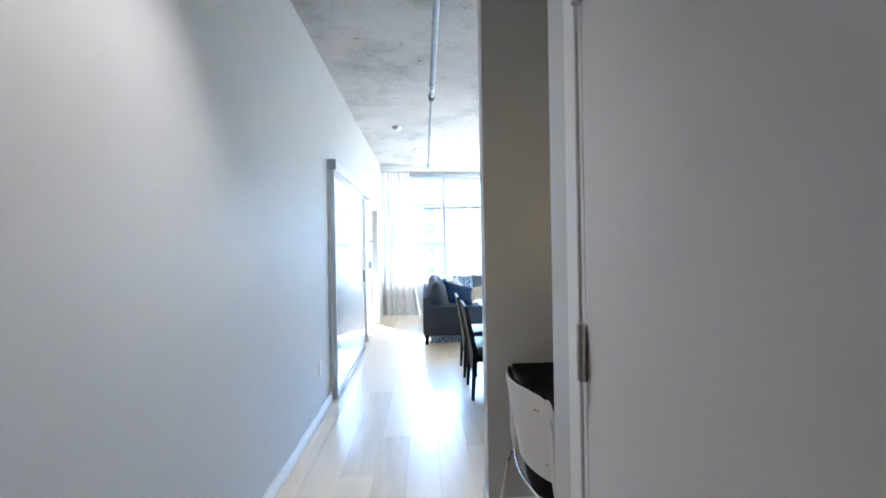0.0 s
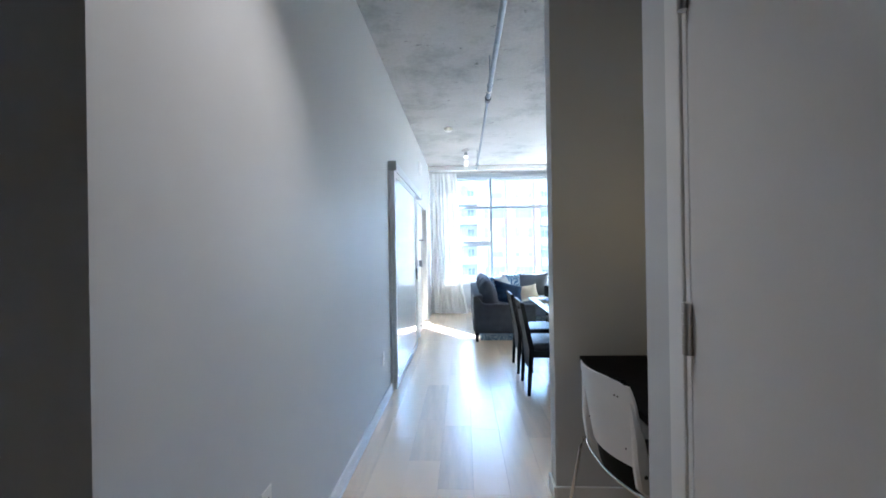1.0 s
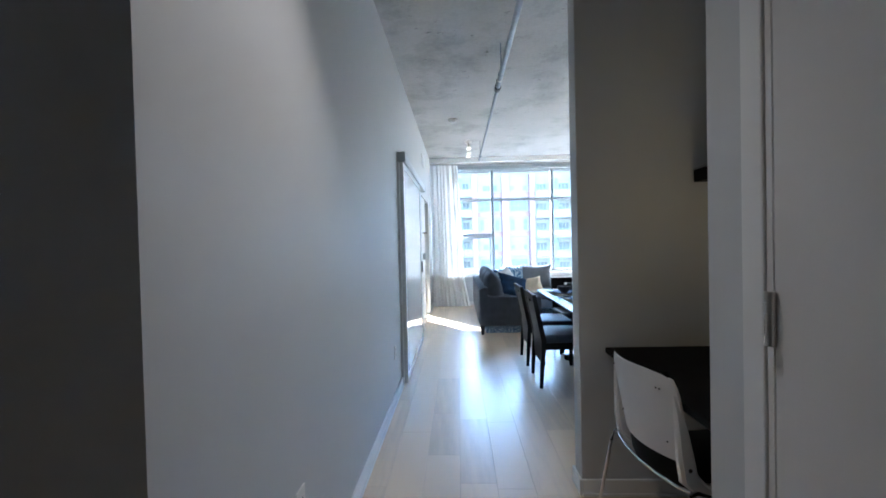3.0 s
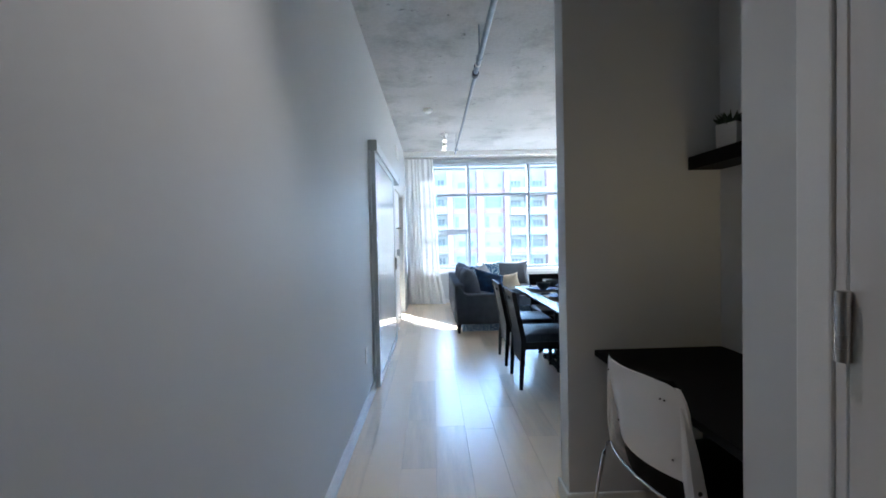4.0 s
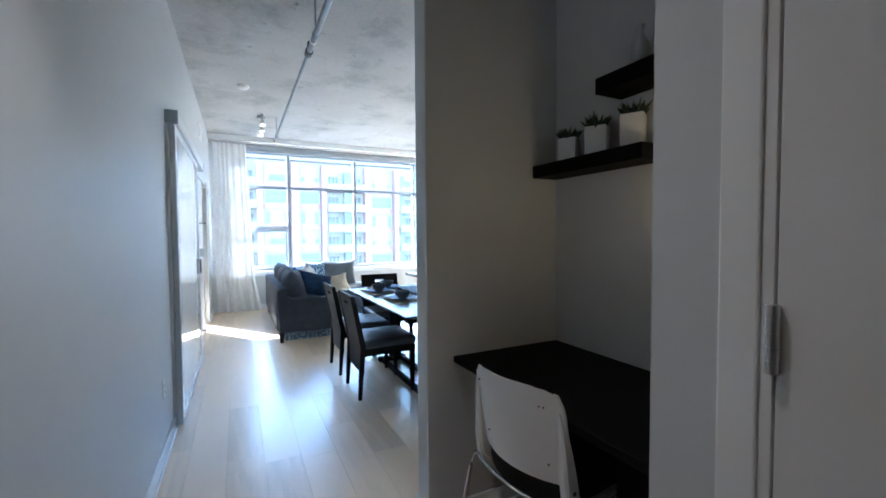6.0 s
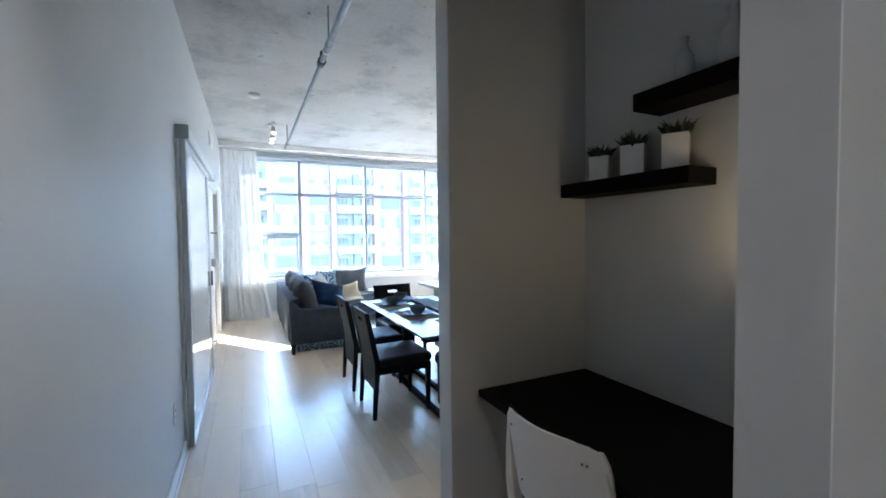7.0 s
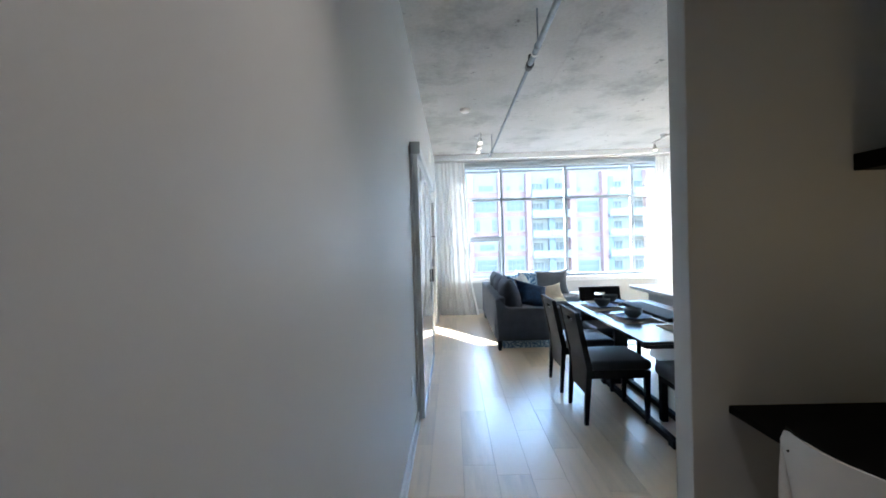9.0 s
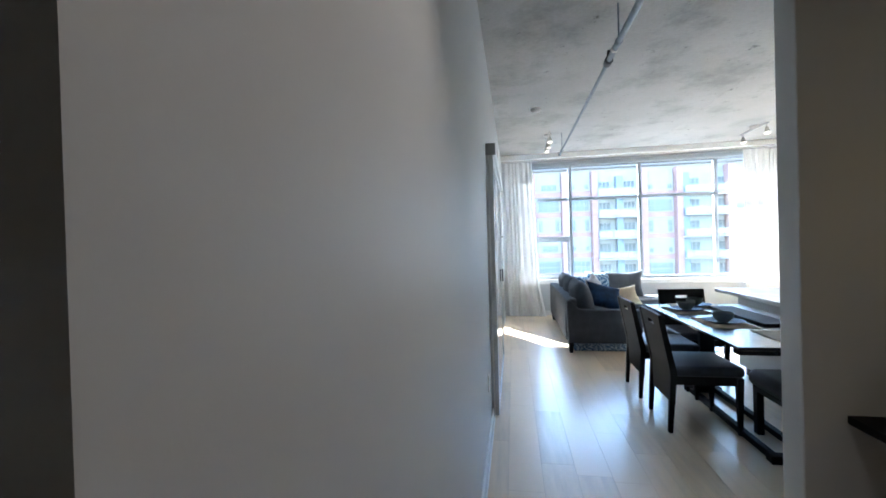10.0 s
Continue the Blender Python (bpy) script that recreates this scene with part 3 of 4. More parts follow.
def shell_chair(m):
    """White stacking chair: shell back on side arms, black seat pad, bent wire legs. Faces +x."""
    c = thing("desk_chair", "white plastic shell chair with black seat and chrome wire legs", "chair", m)
    n, rows = 13, []
    for i in range(11):
        v = i / 10
        z = 0.548 + 0.312 * v
        half = 0.200 + 0.004 * min(1, 2 * v) - 0.022 * (max(0, v - 0.8) * 5) ** 2
        line = []
        for j in range(n):
            u = 2 * j / (n - 1) - 1
            curve = 0.065 * u * u
            zz = z - 0.02 * abs(u) ** 5 * v 
            line.append(Vector((-0.055 * v + curve, half * u, zz)))
        rows.append(line)
    sec = []
    for line in rows:
        front = [p + Vector((0.009, 0, 0)) for p in line]
        sec.append(line + front[::-1])
    part("backrest", loft(sec), SHELL, c, smooth=50)
    pad = []
    for i in range(13):
        v = -0.32 + 1.32 * i / 12
        half = 0.184 - 0.020 * (max(0, v - 0.8) * 5) ** 2
        line = [Vector((-0.055 * v + 0.065 * (half * (2 * j / 8 - 1) / 0.204) ** 2, half * (2 * j / 8 - 1), 0.551 + 0.312 * v)) for j in range(9)]
        pad.append([p + Vector((0.0098, 0, 0)) for p in line] + [p + Vector((0.021, 0, 0)) for p in line[::-1]])
    part("back_pad", loft(pad), BLACKTOP, c, "black inner pad", smooth=50)
    for s in (-1, 1):
        pts = [(0.016, 0.190 * s, 0.79), (0.026, 0.194 * s, 0.73), (0.036, 0.197 * s, 0.66), (0.044, 0.199 * s, 0.585), (0.056, 0.200 * s, 0.51), (0.11, 0.200 * s, 0.457), (0.22, 0.195 * s, 0.447)]
        thick = (0.004, 0.010, 0.015, 0.018, 0.019, 0.015, 0.010)
        widths = (0.006, 0.014, 0.021, 0.028, 0.031, 0.028, 0.022)
        secs = []
        for k, p in enumerate(pts):
            w = widths[k]
            d = Vector(pts[min(k + 1, 6)]) - Vector(pts[max(k - 1, 0)])
            d.normalize()
            nrm = Vector((d.z, 0, -d.x))
            q = Vector(p)
            h = Vector((0, thick[k], 0))
            ring = [q + nrm * w * 0.7 + h, q + nrm * w + h * 0.5, q + nrm * w - h * 0.5, q + nrm * w * 0.7 - h]
            secs.append(ring + [q - nrm * w * 0.7 - h, q - nrm * w - h * 0.5, q - nrm * w + h * 0.5, q - nrm * w * 0.7 + h])
        arm = part("side_arm", loft(secs), SHELL, c, smooth=40)
        part("bolt", lathe([(0.007, 0), (0.007, 0.004), (0.004, 0.006)], 12), SLOT, arm, at=pose(0.05, 0.216 * s, 0.545, -90 * s))
    for y, z in ((-0.138, 0.800), (-0.150, 0.799), (0.150, 0.800), (0.12, 0.62), (-0.145, 0.61)):
        part("screw", lathe([(0.003, 0), (0.003, 0.0035), (0.001, 0.004)], 8), SLOT, c, "tiny dark screw head", at=pose(-0.055 * (z - 0.548) / 0.312 + 0.065 * (y / 0.208) ** 2 + 0.001, y, z, 0, -90))
    part("cross_bar", rod([(0.045, 0.228, 0.478), (0.03, 0.19, 0.474), (0.010, 0.10, 0.474), (0.003, 0.0, 0.473), (0.010, -0.10, 0.474), (0.03, -0.19, 0.474), (0.045, -0.228, 0.478)], 0.006, 10), CHROME, c, "chrome rear cross bar", smooth=60)
    bm = box(0.08, 0.47, -0.2, 0.2, 0.435, 0.462, 0.012, 3)
    part("seat", bm, SHELL, c, smooth=40)
    part("seat_pad", box(0.10, 0.455, -0.185, 0.185, 0.4625, 0.478, 0.007, 3), LEATHER, c, "black seat pad", smooth=40)
    for s in (-1, 1):
        part("leg", rod([(-0.06, 0.265 * s, 0.0), (0.02, 0.243 * s, 0.43), (0.034, 0.238 * s, 0.474), (0.062, 0.234 * s, 0.478), (0.14, 0.222 * s, 0.445), (0.20, 0.205 * s, 0.43), (0.38, 0.20 * s, 0.428), (0.42, 0.212 * s, 0.41), (0.45, 0.23 * s, 0.0)], 0.0075, 10), CHROME, c, "chrome wire leg", smooth=60)
        part("glide", lathe([(0.011, 0), (0.011, 0.012), (0.008, 0.02)], 12), SLOT, c, at=pose(-0.06, 0.265 * s, 0))
        part("glide", lathe([(0.011, 0), (0.011, 0.012), (0.008, 0.02)], 12), SLOT, c, at=pose(0.45, 0.23 * s, 0))
    return c


shell_chair(pose(0.357, 1.542, 0, 0, 0, 8))


# ---- outlets and small wall fittings ----
def outlet(x, y, z, rz):
    o = thing("power_outlet", "white double power outlet on the wall", "outlet", pose(x, y, z, 0, 0, rz), group="wall outlets")
    part("plate", box(0, 0.006, -0.036, 0.036, -0.058, 0.058, 0.003, 2), OUTLET, o)
    for dz in (-0.02, 0.02):
        part("socket", box(0.006, 0.008, -0.016, 0.016, dz - 0.014, dz + 0.014, 0.001, 1), OUTLET, o)
        part("slot", box(0.0078, 0.0086, -0.008, -0.005, dz - 0.006, dz + 0.006), SLOT, o)
        part("slot", box(0.0078, 0.0086, 0.005, 0.008, dz - 0.006, dz + 0.006), SLOT, o)
    return o


outlet(LX, 3.369, 0.406, 0)
outlet(LX, 1.30, 0.45, 0)
vent = thing("wall_vent", "white slatted air vent high on the wall", "vent", pose(LX, 6.62, 2.66))
part("frame", box(0, 0.012, -0.2, 0.2, -0.09, 0.09, 0.004, 2), WHITE, vent)
for k in range(7):
    part("slat", box(0.012, 0.02, -0.18, 0.18, -0.075 + k * 0.023, -0.063 + k * 0.023), WHITE, vent)
sens = thing("wall_sensor", "small white sensor box on the wall", "sensor", pose(LX, 8.2, 2.29))
part("case", box(0, 0.03, -0.04, 0.04, -0.055, 0.055, 0.008, 2), OUTLET, sens)
part("lens", box(0.03, 0.034, -0.02, 0.02, -0.03, 0.01, 0.001, 1), WHITE, sens)

# ---- ceiling fittings ----
pipe = thing("conduit_pipe", "galvanised sprinkler pipe hung below the ceiling", "pipe", pose(0.083, 0, 2.754))
part("pipe_run", rod([(0, -1.2, 0), (0, 3.83, 0)], 0.021, 16), PIPE, pipe, "thicker near run", smooth=40)
part("pipe_run", rod([(0, 3.83, 0), (0, 7.17, 0)], 0.0155, 14), PIPE, pipe, "thinner far run", smooth=40)
part("coupling", rod([(0, 3.78, 0), (0, 3.79, 0), (0, 3.86, 0), (0, 3.87, 0)], [0.022, 0.031, 0.029, 0.02], 16), IRON, pipe, "dark reducing coupling", smooth=40)
part("collar", rod([(0, 3.60, 0), (0, 3.625, 0)], 0.025, 16), STEEL, pipe, smooth=40)
part("end_cap", rod([(0, 7.15, 0), (0, 7.185, 0)], 0.0185, 14), PIPE, pipe, "pipe end cap", smooth=40)
part("outlet_stub", rod([(0, 3.80, 0.02), (0, 3.80, 0.075)], [0.016, 0.012], 12), IRON, pipe, smooth=40)
for y in (1.0, 3.50, 6.85):
    hang = part("hanger", rod([(-0.0, y, 0.02), (0.0, y, CEIL - 2.755)], 0.0055, 8), PIPE, pipe, "threaded hanger rod")
    part("clevis", rod([(0, y - 0.012, 0), (0, y + 0.012, 0)], 0.026, 16), PIPE, hang, smooth=40)
smoke = thing("smoke_detector", "round white smoke detector on the ceiling", "detector", pose(-0.357, 5.64, CEIL, 180))
part("body", lathe([(0.062, 0), (0.064, 0.012), (0.055, 0.03), (0.035, 0.036)], 32), OUTLET, smoke, smooth=40)
part("grille", lathe([(0.045, 0.032), (0.045, 0.038), (0.03, 0.044)], 24), WHITE, smoke, smooth=40)


def spot_head(parent, x, y, z, tilt, turn):
    stem = part("stem", rod([(x, y, z), (x, y, z - 0.07)], 0.007, 10), STEEL, parent)
    m = pose(x, y, z - 0.075, 180 + tilt, 0, turn)
    part("cup", lathe([(0.016, -0.03), (0.024, -0.02), (0.026, 0.02), (0.042, 0.075), (0.040, 0.075), (0.03, 0.05)], 24), STEEL, stem, "brushed spot cup", smooth=50, at=m)
    part("bulb", lathe([(0.02, 0.05), (0.034, 0.064), (0.02, 0.069)], 20), BULB, stem, "lit spot bulb", smooth=60, at=m)


def spot_bar(m, heads, label):
    s = thing("ceiling_spotlight", label, "spotlight", m, group="ceiling spots")
    part("canopy", lathe([(0.06, 0), (0.06, -0.022), (0.045, -0.03)][::-1], 28), STEEL, s, smooth=40)
    ends = [h[1] for h in heads]
    part("bar", rod([(0, min(ends) - 0.05, -0.05), (0, max(ends) + 0.05, -0.05)], 0.012, 12), STEEL, s, smooth=40)
    part("neck", rod([(0, 0, -0.02), (0, 0, -0.05)], 0.012, 12), STEEL, s, smooth=40)
    for x, y, tilt, turn in heads:
        spot_head(s, x, y, -0.055, tilt, turn)
    return s


spot_bar(pose(-0.11, 6.92, CEIL), [(0, -0.28, -30, 0), (0, 0.05, -18, 15), (0, 0.38, -35, 10)], "three-head brushed steel ceiling spotlight")
spot_bar(pose(2.88, 7.25, CEIL), [(0, -0.30, -28, -20), (0, 0.30, -30, -15)], "two-head brushed steel ceiling spotlight")
spot_bar(pose(-0.26, 1.44, CEIL), [(0, -0.2, 10, 90)], "brushed steel hall ceiling spotlight")


# ---- dining corner ----
def dining_chair(m, group="chairs round the table"):
    """Espresso chair facing +x: solid tapered back with a hand slot, padded seat, four tapered legs."""
    c = thing("dining_chair", "espresso wooden dining chair with black padded seat", "chair", m, group=group)
    W, top = 0.225, 0.838
    # back panel as four bars round the hand slot
    def lean(z):
        return 0.02 - 0.088 * max(0, z - 0.40) / 0.445
    def slab(z0, z1, ya, yb):
        return [[(lean(z) - 0.011, ya, z), (lean(z) + 0.013, ya, z), (lean(z) + 0.013, yb, z), (lean(z) - 0.011, yb, z)] for z in (z0, (z0 + z1) / 2, z1)]
    back = bmesh.new()
    for z0, z1, ya, yb in ((0.20, 0.745, -W + 0.03, W - 0.03), (0.775, top, -W + 0.03, W - 0.03), (0.745, 0.775, -W + 0.03, -0.06), (0.745, 0.775, 0.06, W - 0.03)):
        b = loft(slab(z0, z1, ya, yb))
        tmp = bpy.data.meshes.new("tmp")
        b.to_mesh(tmp)
        back.from_mesh(tmp)
        bpy.data.meshes.remove(tmp)
        b.free()
    part("backrest", back, ESPRESSO, c, "solid back panel with a hand slot")
    for s in (-1, 1):
        y = s * (W - 0.015)
        secs = []
        for z, k, dx in ((0.0, 0.013, -0.012), (0.2, 0.018, 0.0), (0.42, 0.022, lean(0.42)), (0.65, 0.02, lean(0.65)), (top, 0.017, lean(top))):
            secs.append([(dx - k, y - 0.015, z), (dx + k, y - 0.015, z), (dx + k, y + 0.015, z), (dx - k, y + 0.015, z)])
        part("rear_leg", loft(secs), ESPRESSO, c)
        secs = []
        for z, k in ((0.0, 0.012), (0.40, 0.021)):
            secs.append([(0.44 - k, y - k, z), (0.44 + k, y - k, z), (0.44 + k, y + k, z), (0.44 - k, y + k, z)])
        part("front_leg", loft(secs), ESPRESSO, c)
        part("apron", box(0.03, 0.42, y - 0.011, y + 0.011, 0.345, 0.405), ESPRESSO, c)
    part("apron", box(0.428, 0.45, -W + 0.04, W - 0.04, 0.345, 0.405), ESPRESSO, c)
    part("seat", box(0.025, 0.475, -W - 0.005, W + 0.005, 0.402, 0.475, 0.028, 4), CHARCOAL_SEAT, c, "dark padded seat", smooth=50)
    return c


CHARCOAL_SEAT = material("dark_seat_vinyl", (0.034, 0.041, 0.056), 0.5, vary=0.15, scale=10, bump=0.25, bump_scale=220)
chair = dining_chair(pose(0.41, 3.835, 0))
copy_thing(chair, pose(0.40, 4.495, 0))
copy_thing(chair, pose(1.09, 5.20, 0, 0, 0, -90))

table = thing("dining_table", "long dark satin dining table on a trestle base", "table", pose(0.99, 3.91, 0))
b = bmesh.new()
w, l = 0.41, 0.84
secs = []
for z, k in ((0.712, 0.06), (0.728, 0.008), (0.732, 0.0), (0.748, 0.0), (0.750, 0.003)):
    secs.append([(-w + k, -l + k, z), (w - k, -l + k, z), (w - k, l - k, z), (-w + k, l - k, z)])
part("tabletop", loft(secs), TABLETOP, table)
for y in (-0.64, 0.59):
    part("batten", box(-0.33, 0.33, y - 0.035, y + 0.035, 0.66, 0.714, 0.004, 1), ESPRESSO, table)
    part("post", box(-0.04, 0.08, y - 0.03, y + 0.03, 0.05, 0.66, 0.005, 1), ESPRESSO, table)
    part("foot", box(-0.16, 0.13, y - 0.035, y + 0.035, 0.0, 0.05, 0.006, 1), ESPRESSO, table)
for x in (-0.12, 0.09):
    part("floor_rail", box(x - 0.022, x + 0.022, -0.605, 0.555, 0.002, 0.045, 0.004, 1), ESPRESSO, table)
part("end_batten", box(-0.16, 0.33, -0.76, -0.70, 0.682, 0.714, 0.006, 1), ESPRESSO, table)

bench = thing("bench", "black leather bench tucked under the table", "bench", pose(1.16, 3.31, -0.0))
part("seat", box(-0.22, 0.22, -0.42, 0.42, 0.335, 0.45, 0.052, 6), LEATHER, bench, smooth=50)
part("seat_frame", box(-0.19, 0.19, -0.39, 0.39, 0.30, 0.34), ESPRESSO, bench)
for sx in (-1, 1):
    for sy in (-1, 1):
        part("leg", box(sx * 0.17 - 0.022, sx * 0.17 + 0.022, sy * 0.36 - 0.026, sy * 0.36 + 0.026, 0, 0.302, 0.003, 1), ESPRESSO, bench)


def place_setting(x, y, rz):
    tagged(part("placemat", box(-0.2, 0.2, -0.15, 0.15, 0, 0.004, 0.0015, 1), MAT, at=pose(x, y, 0.7505, 0, 0, rz)), "woven taupe placemat on the dark table", "placemat", "place settings")
    dish = part("plate", lathe([(0.07, 0), (0.08, 0.002), (0.135, 0.016), (0.137, 0.019), (0.132, 0.019), (0.08, 0.007), (0.02, 0.006)], 40), PLATE, smooth=50, at=pose(x, y, 0.755))
    tagged(dish, "navy blue stoneware dinner plate", "plate", "place settings")
    bowl = part("bowl", lathe([(0.03, 0), (0.034, 0.004), (0.054, 0.02), (0.067, 0.045), (0.07, 0.066), (0.067, 0.068), (0.062, 0.046), (0.046, 0.02), (0.012, 0.011)], 40), BOWL, smooth=50, at=pose(x, y, 0.762))
    tagged(bowl, "slate grey stoneware bowl on a plate", "bowl", "place settings")


place_setting(0.835, 3.80, 90)
place_setting(0.80, 4.36, 90)
place_setting(0.97, 4.62, 0)
tagged(part("serving_tray", box(-0.1, 0.1, -0.42, 0.42, 0, 0.018, 0.004, 2), ESPRESSO, at=pose(1.14, 4.1, 0.7505)), "long dark wooden tray along the table", "tray")
tagged(part("placemat", box(-0.15, 0.15, -0.2, 0.2, 0, 0.004, 0.0015, 1), MAT, at=pose(1.02, 3.33, 0.7505)), "woven taupe placemat on the dark table", "placemat", "place settings")

# ---- kitchen island ----
isl = thing("kitchen_island", "grey kitchen island with an overhanging white worktop", "island", pose(1.56, 2.9, 0))
part("body", box(0, 0.75, 0, 2.18, 0.09, 0.785), CABINET, isl)
part("plinth", box(0.04, 0.71, 0.04, 2.14, 0.0, 0.09), IRON, isl)
part("worktop", box(-0.06, 0.82, -0.05, 2.53, 0.788, 0.826, 0.004, 2), QUARTZ, isl, "white quartz worktop")
for k in range(3):
    part("panel", box(-0.012, -0.001, 0.02 + k * 0.72, 0.72 + k * 0.71, 0.10, 0.775, 0.003, 1), CABINET, isl)


# ---- living corner ----
sofa = thing("sofa", "charcoal sectional sofa with loose back cushions", "sofa", pose(-0.045, 5.71, 0))
part("frame", box(0.05, 0.86, 0.14, 2.30, 0.13, 0.30, 0.02, 2), CHARCOAL, sofa, smooth=50)
secs = []
for y in (0.0, 0.012, 0.11, 0.122):
    k = 0.012 if y in (0.0, 0.122) else 0.0
    prof = [(0.02 + k, 0.13 + k), (0.88 - k, 0.13 + k), (0.88 - k, 0.52 - k), (0.87 - k, 0.535 - k), (0.18, 0.54 - k), (0.13, 0.56 - k), (0.075, 0.63 - k), (0.05, 0.655 - k), (0.02, 0.66 - k), (0.0 + k, 0.645 - k)]
    secs.append([(x, y, z) for x, z in prof])
part("arm", loft(secs), CHARCOAL, sofa, smooth=35)
part("back", box(0.0, 0.14, 0.124, 2.34, 0.13, 0.66, 0.02, 3), CHARCOAL, sofa, smooth=50)
part("rear_back", box(0.14, 1.48, 2.20, 2.34, 0.13, 0.60, 0.02, 3), CHARCOAL, sofa, smooth=50)
for y in (0.14, 0.83):
    part("seat_cushion", box(0.16, 0.87, y, y + 0.68, 0.30, 0.45, 0.04, 4), CHARCOAL, sofa, smooth=50)
part("chaise_frame", box(0.86, 1.95, 1.42, 2.20, 0.13, 0.30, 0.02, 2), CHARCOAL, sofa, smooth=50)
# window light on the chaise top is put into a paler cloth
part("seat_cushion", box(0.16, 1.95, 1.53, 2.19, 0.30, 0.46, 0.04, 4), GREYCLOTH, sofa, "chaise cushion, lighter grey to imitate light on its top", smooth=50)
for k, y in enumerate((0.47, 1.12, 1.76)):
    part("back_cushion", cushion(0.56, 0.66, 0.26, 0.03, seed=k), CHARCOAL, sofa, smooth=179, at=pose(0.25, y, 0.60, 0, 76, 0))
for x, y in ((0.05, 0.06), (0.83, 0.06), (0.05, 2.27), (1.88, 2.27), (1.88, 1.48)):
    secs = []
    for z, k in ((0, 0.019), (0.132, 0.034)):
        secs.append([(x - k, y - k, z), (x + k, y - k, z), (x + k, y + k, z), (x - k, y + k, z)])
    part("leg", loft(secs), ESPRESSO, sofa, "tapered dark wood leg")


def pillow(x, y, z, size, thick, tilt, turn, mat, label, seed, spin=0):
    ob = part("throw_pillow", cushion(size[0], size[1], thick, 0.17, seed=seed), mat, smooth=179, at=pose(x, y, z) @ pose(0, 0, 0, 0, 0, turn) @ pose(0, 0, 0, tilt) @ pose(0, 0, 0, 0, 0, spin))
    return tagged(ob, label, "pillow", "throw pillows")


pillow(0.50, 6.16, 0.645, (0.50, 0.40), 0.16, 52, 28, NAVY, "navy blue throw pillow leaning on the sofa", 3, -20)
pillow(0.50, 6.76, 0.70, (0.40, 0.40), 0.14, 62, 60, PALE, "pale grey throw pillow leaning on the sofa", 5, 14)
pillow(0.82, 6.46, 0.61, (0.42, 0.30), 0.13, 60, 12, CREAM, "cream lumbar pillow on the sofa seat", 6, 6)
pillow(0.45, 7.26, 0.66, (0.42, 0.42), 0.15, 60, 60, PATTERN, "blue and white patterned throw pillow at the corner", 7)
pillow(1.12, 7.69, 0.63, (0.66, 0.52), 0.18, 72, 2, GREYCLOTH, "large slate grey throw pillow against the sofa back", 8)
pillow(0.72, 7.71, 0.66, (0.46, 0.46), 0.16, 70, -8, PATTERN, "blue and white patterned throw pillow against the sofa back", 9)

rug = box(0.06, 2.6, 5.86, 8.0, 0.001, 0.011, 0.003, 1)
tagged(part("area_rug", rug, RUG), "blue and white marbled area rug under the sofa", "rug")


def curtain(x0, x1, folds, seed, label, spread=0.0):
    """Hanging cloth in soft folds; spread: how far the free edge drifts out towards the floor."""
    rnd = random.Random(seed)
    n, rows = folds * 12, 30
    depth = [rnd.uniform(0.6, 1.3) for _ in range(folds + 2)]
    verts, faces = [], []
    for r in range(rows + 1):
        v = r / rows
        z = 2.885 - 2.872 * v
        for i in range(n + 1):
            u = i / n
            bend = u + 0.035 * math.sin(u * 11 + seed) + 0.012 * v * math.sin(u * 23 + 2 * seed)
            a = bend * folds * 2 * math.pi
            amp = (0.010 + 0.022 * min(1, v * 2.5)) * depth[int(u * folds)]
            x = x0 + u * (x1 - x0 + spread * (0.55 * v + 0.45 * max(0, v - 0.8) / 0.2)) + 0.008 * math.sin(2 * a) * (0.3 + v)
            verts.append((x, FAR - 0.17 + amp * math.sin(a) - 0.06 * u * max(0, v - 0.93) / 0.07, z))
    for r in range(rows):
        for i in range(n):
            k = r * (n + 1) + i
            faces.append((k, k + 1, k + n + 2, k + n + 1))
    me = bpy.data.meshes.new("cloth")
    me.from_pydata(verts, [], faces)
    me.materials.append(SHEER)
    me.shade_smooth()
    c = thing("curtain", label, "curtain", group="sheer curtains")
    cloth = new("cloth", me)
    cloth.parent = c
    for i in range(folds):
        x = x0 + (i + 0.5) * (x1 - x0) / folds
        part("ring", rod([(x + 0.016 * math.cos(k * 0.6283), FAR - 0.17, 2.905 + 0.016 * math.sin(k * 0.6283)) for k in range(11)], 0.002, 6), STEEL, c)
    return c


curtain(-0.855, -0.30, 7, 2, "white sheer curtain drawn to the side of the window", 0.20)
curtain(3.25, 3.95, 9, 5, "white sheer curtain glowing in the sun")
crod = thing("curtain_rod", "steel curtain rod along the top of the window", "rod", pose(0, FAR - 0.17, 2.915))
part("pole", rod([(-0.86, 0, 0), (4.4, 0, 0)], 0.011, 12), STEEL, crod, smooth=40)
for x in (-0.80, 1.65, 4.3):
    part("bracket", rod([(x, 0, 0), (x, 0.17, 0.0)], 0.007, 8), STEEL, crod)

# ---- outside ----
structure("ground", box(-600, 600, FAR + 1, 1200, -12.3, -12.0), ASPHALT, "grey street ground far below", "ground")
tower = thing("apartment_building", "pink brick and white stucco apartment building with balconies", "building", pose(0, 62, -12))
STOREY, LEVELS = 3.0, 8
Z0 = 2.4 + 12 - 5 * STOREY
b = box(-60, 90, 1.5, 16, 0, 24.0)
part("wall", b, STUCCO, tower, "white stucco wall")
part("roof", box(-60.4, 90.4, 0.7, 16.4, 24.0, 24.5, 0.05, 1), STUCCO, tower)
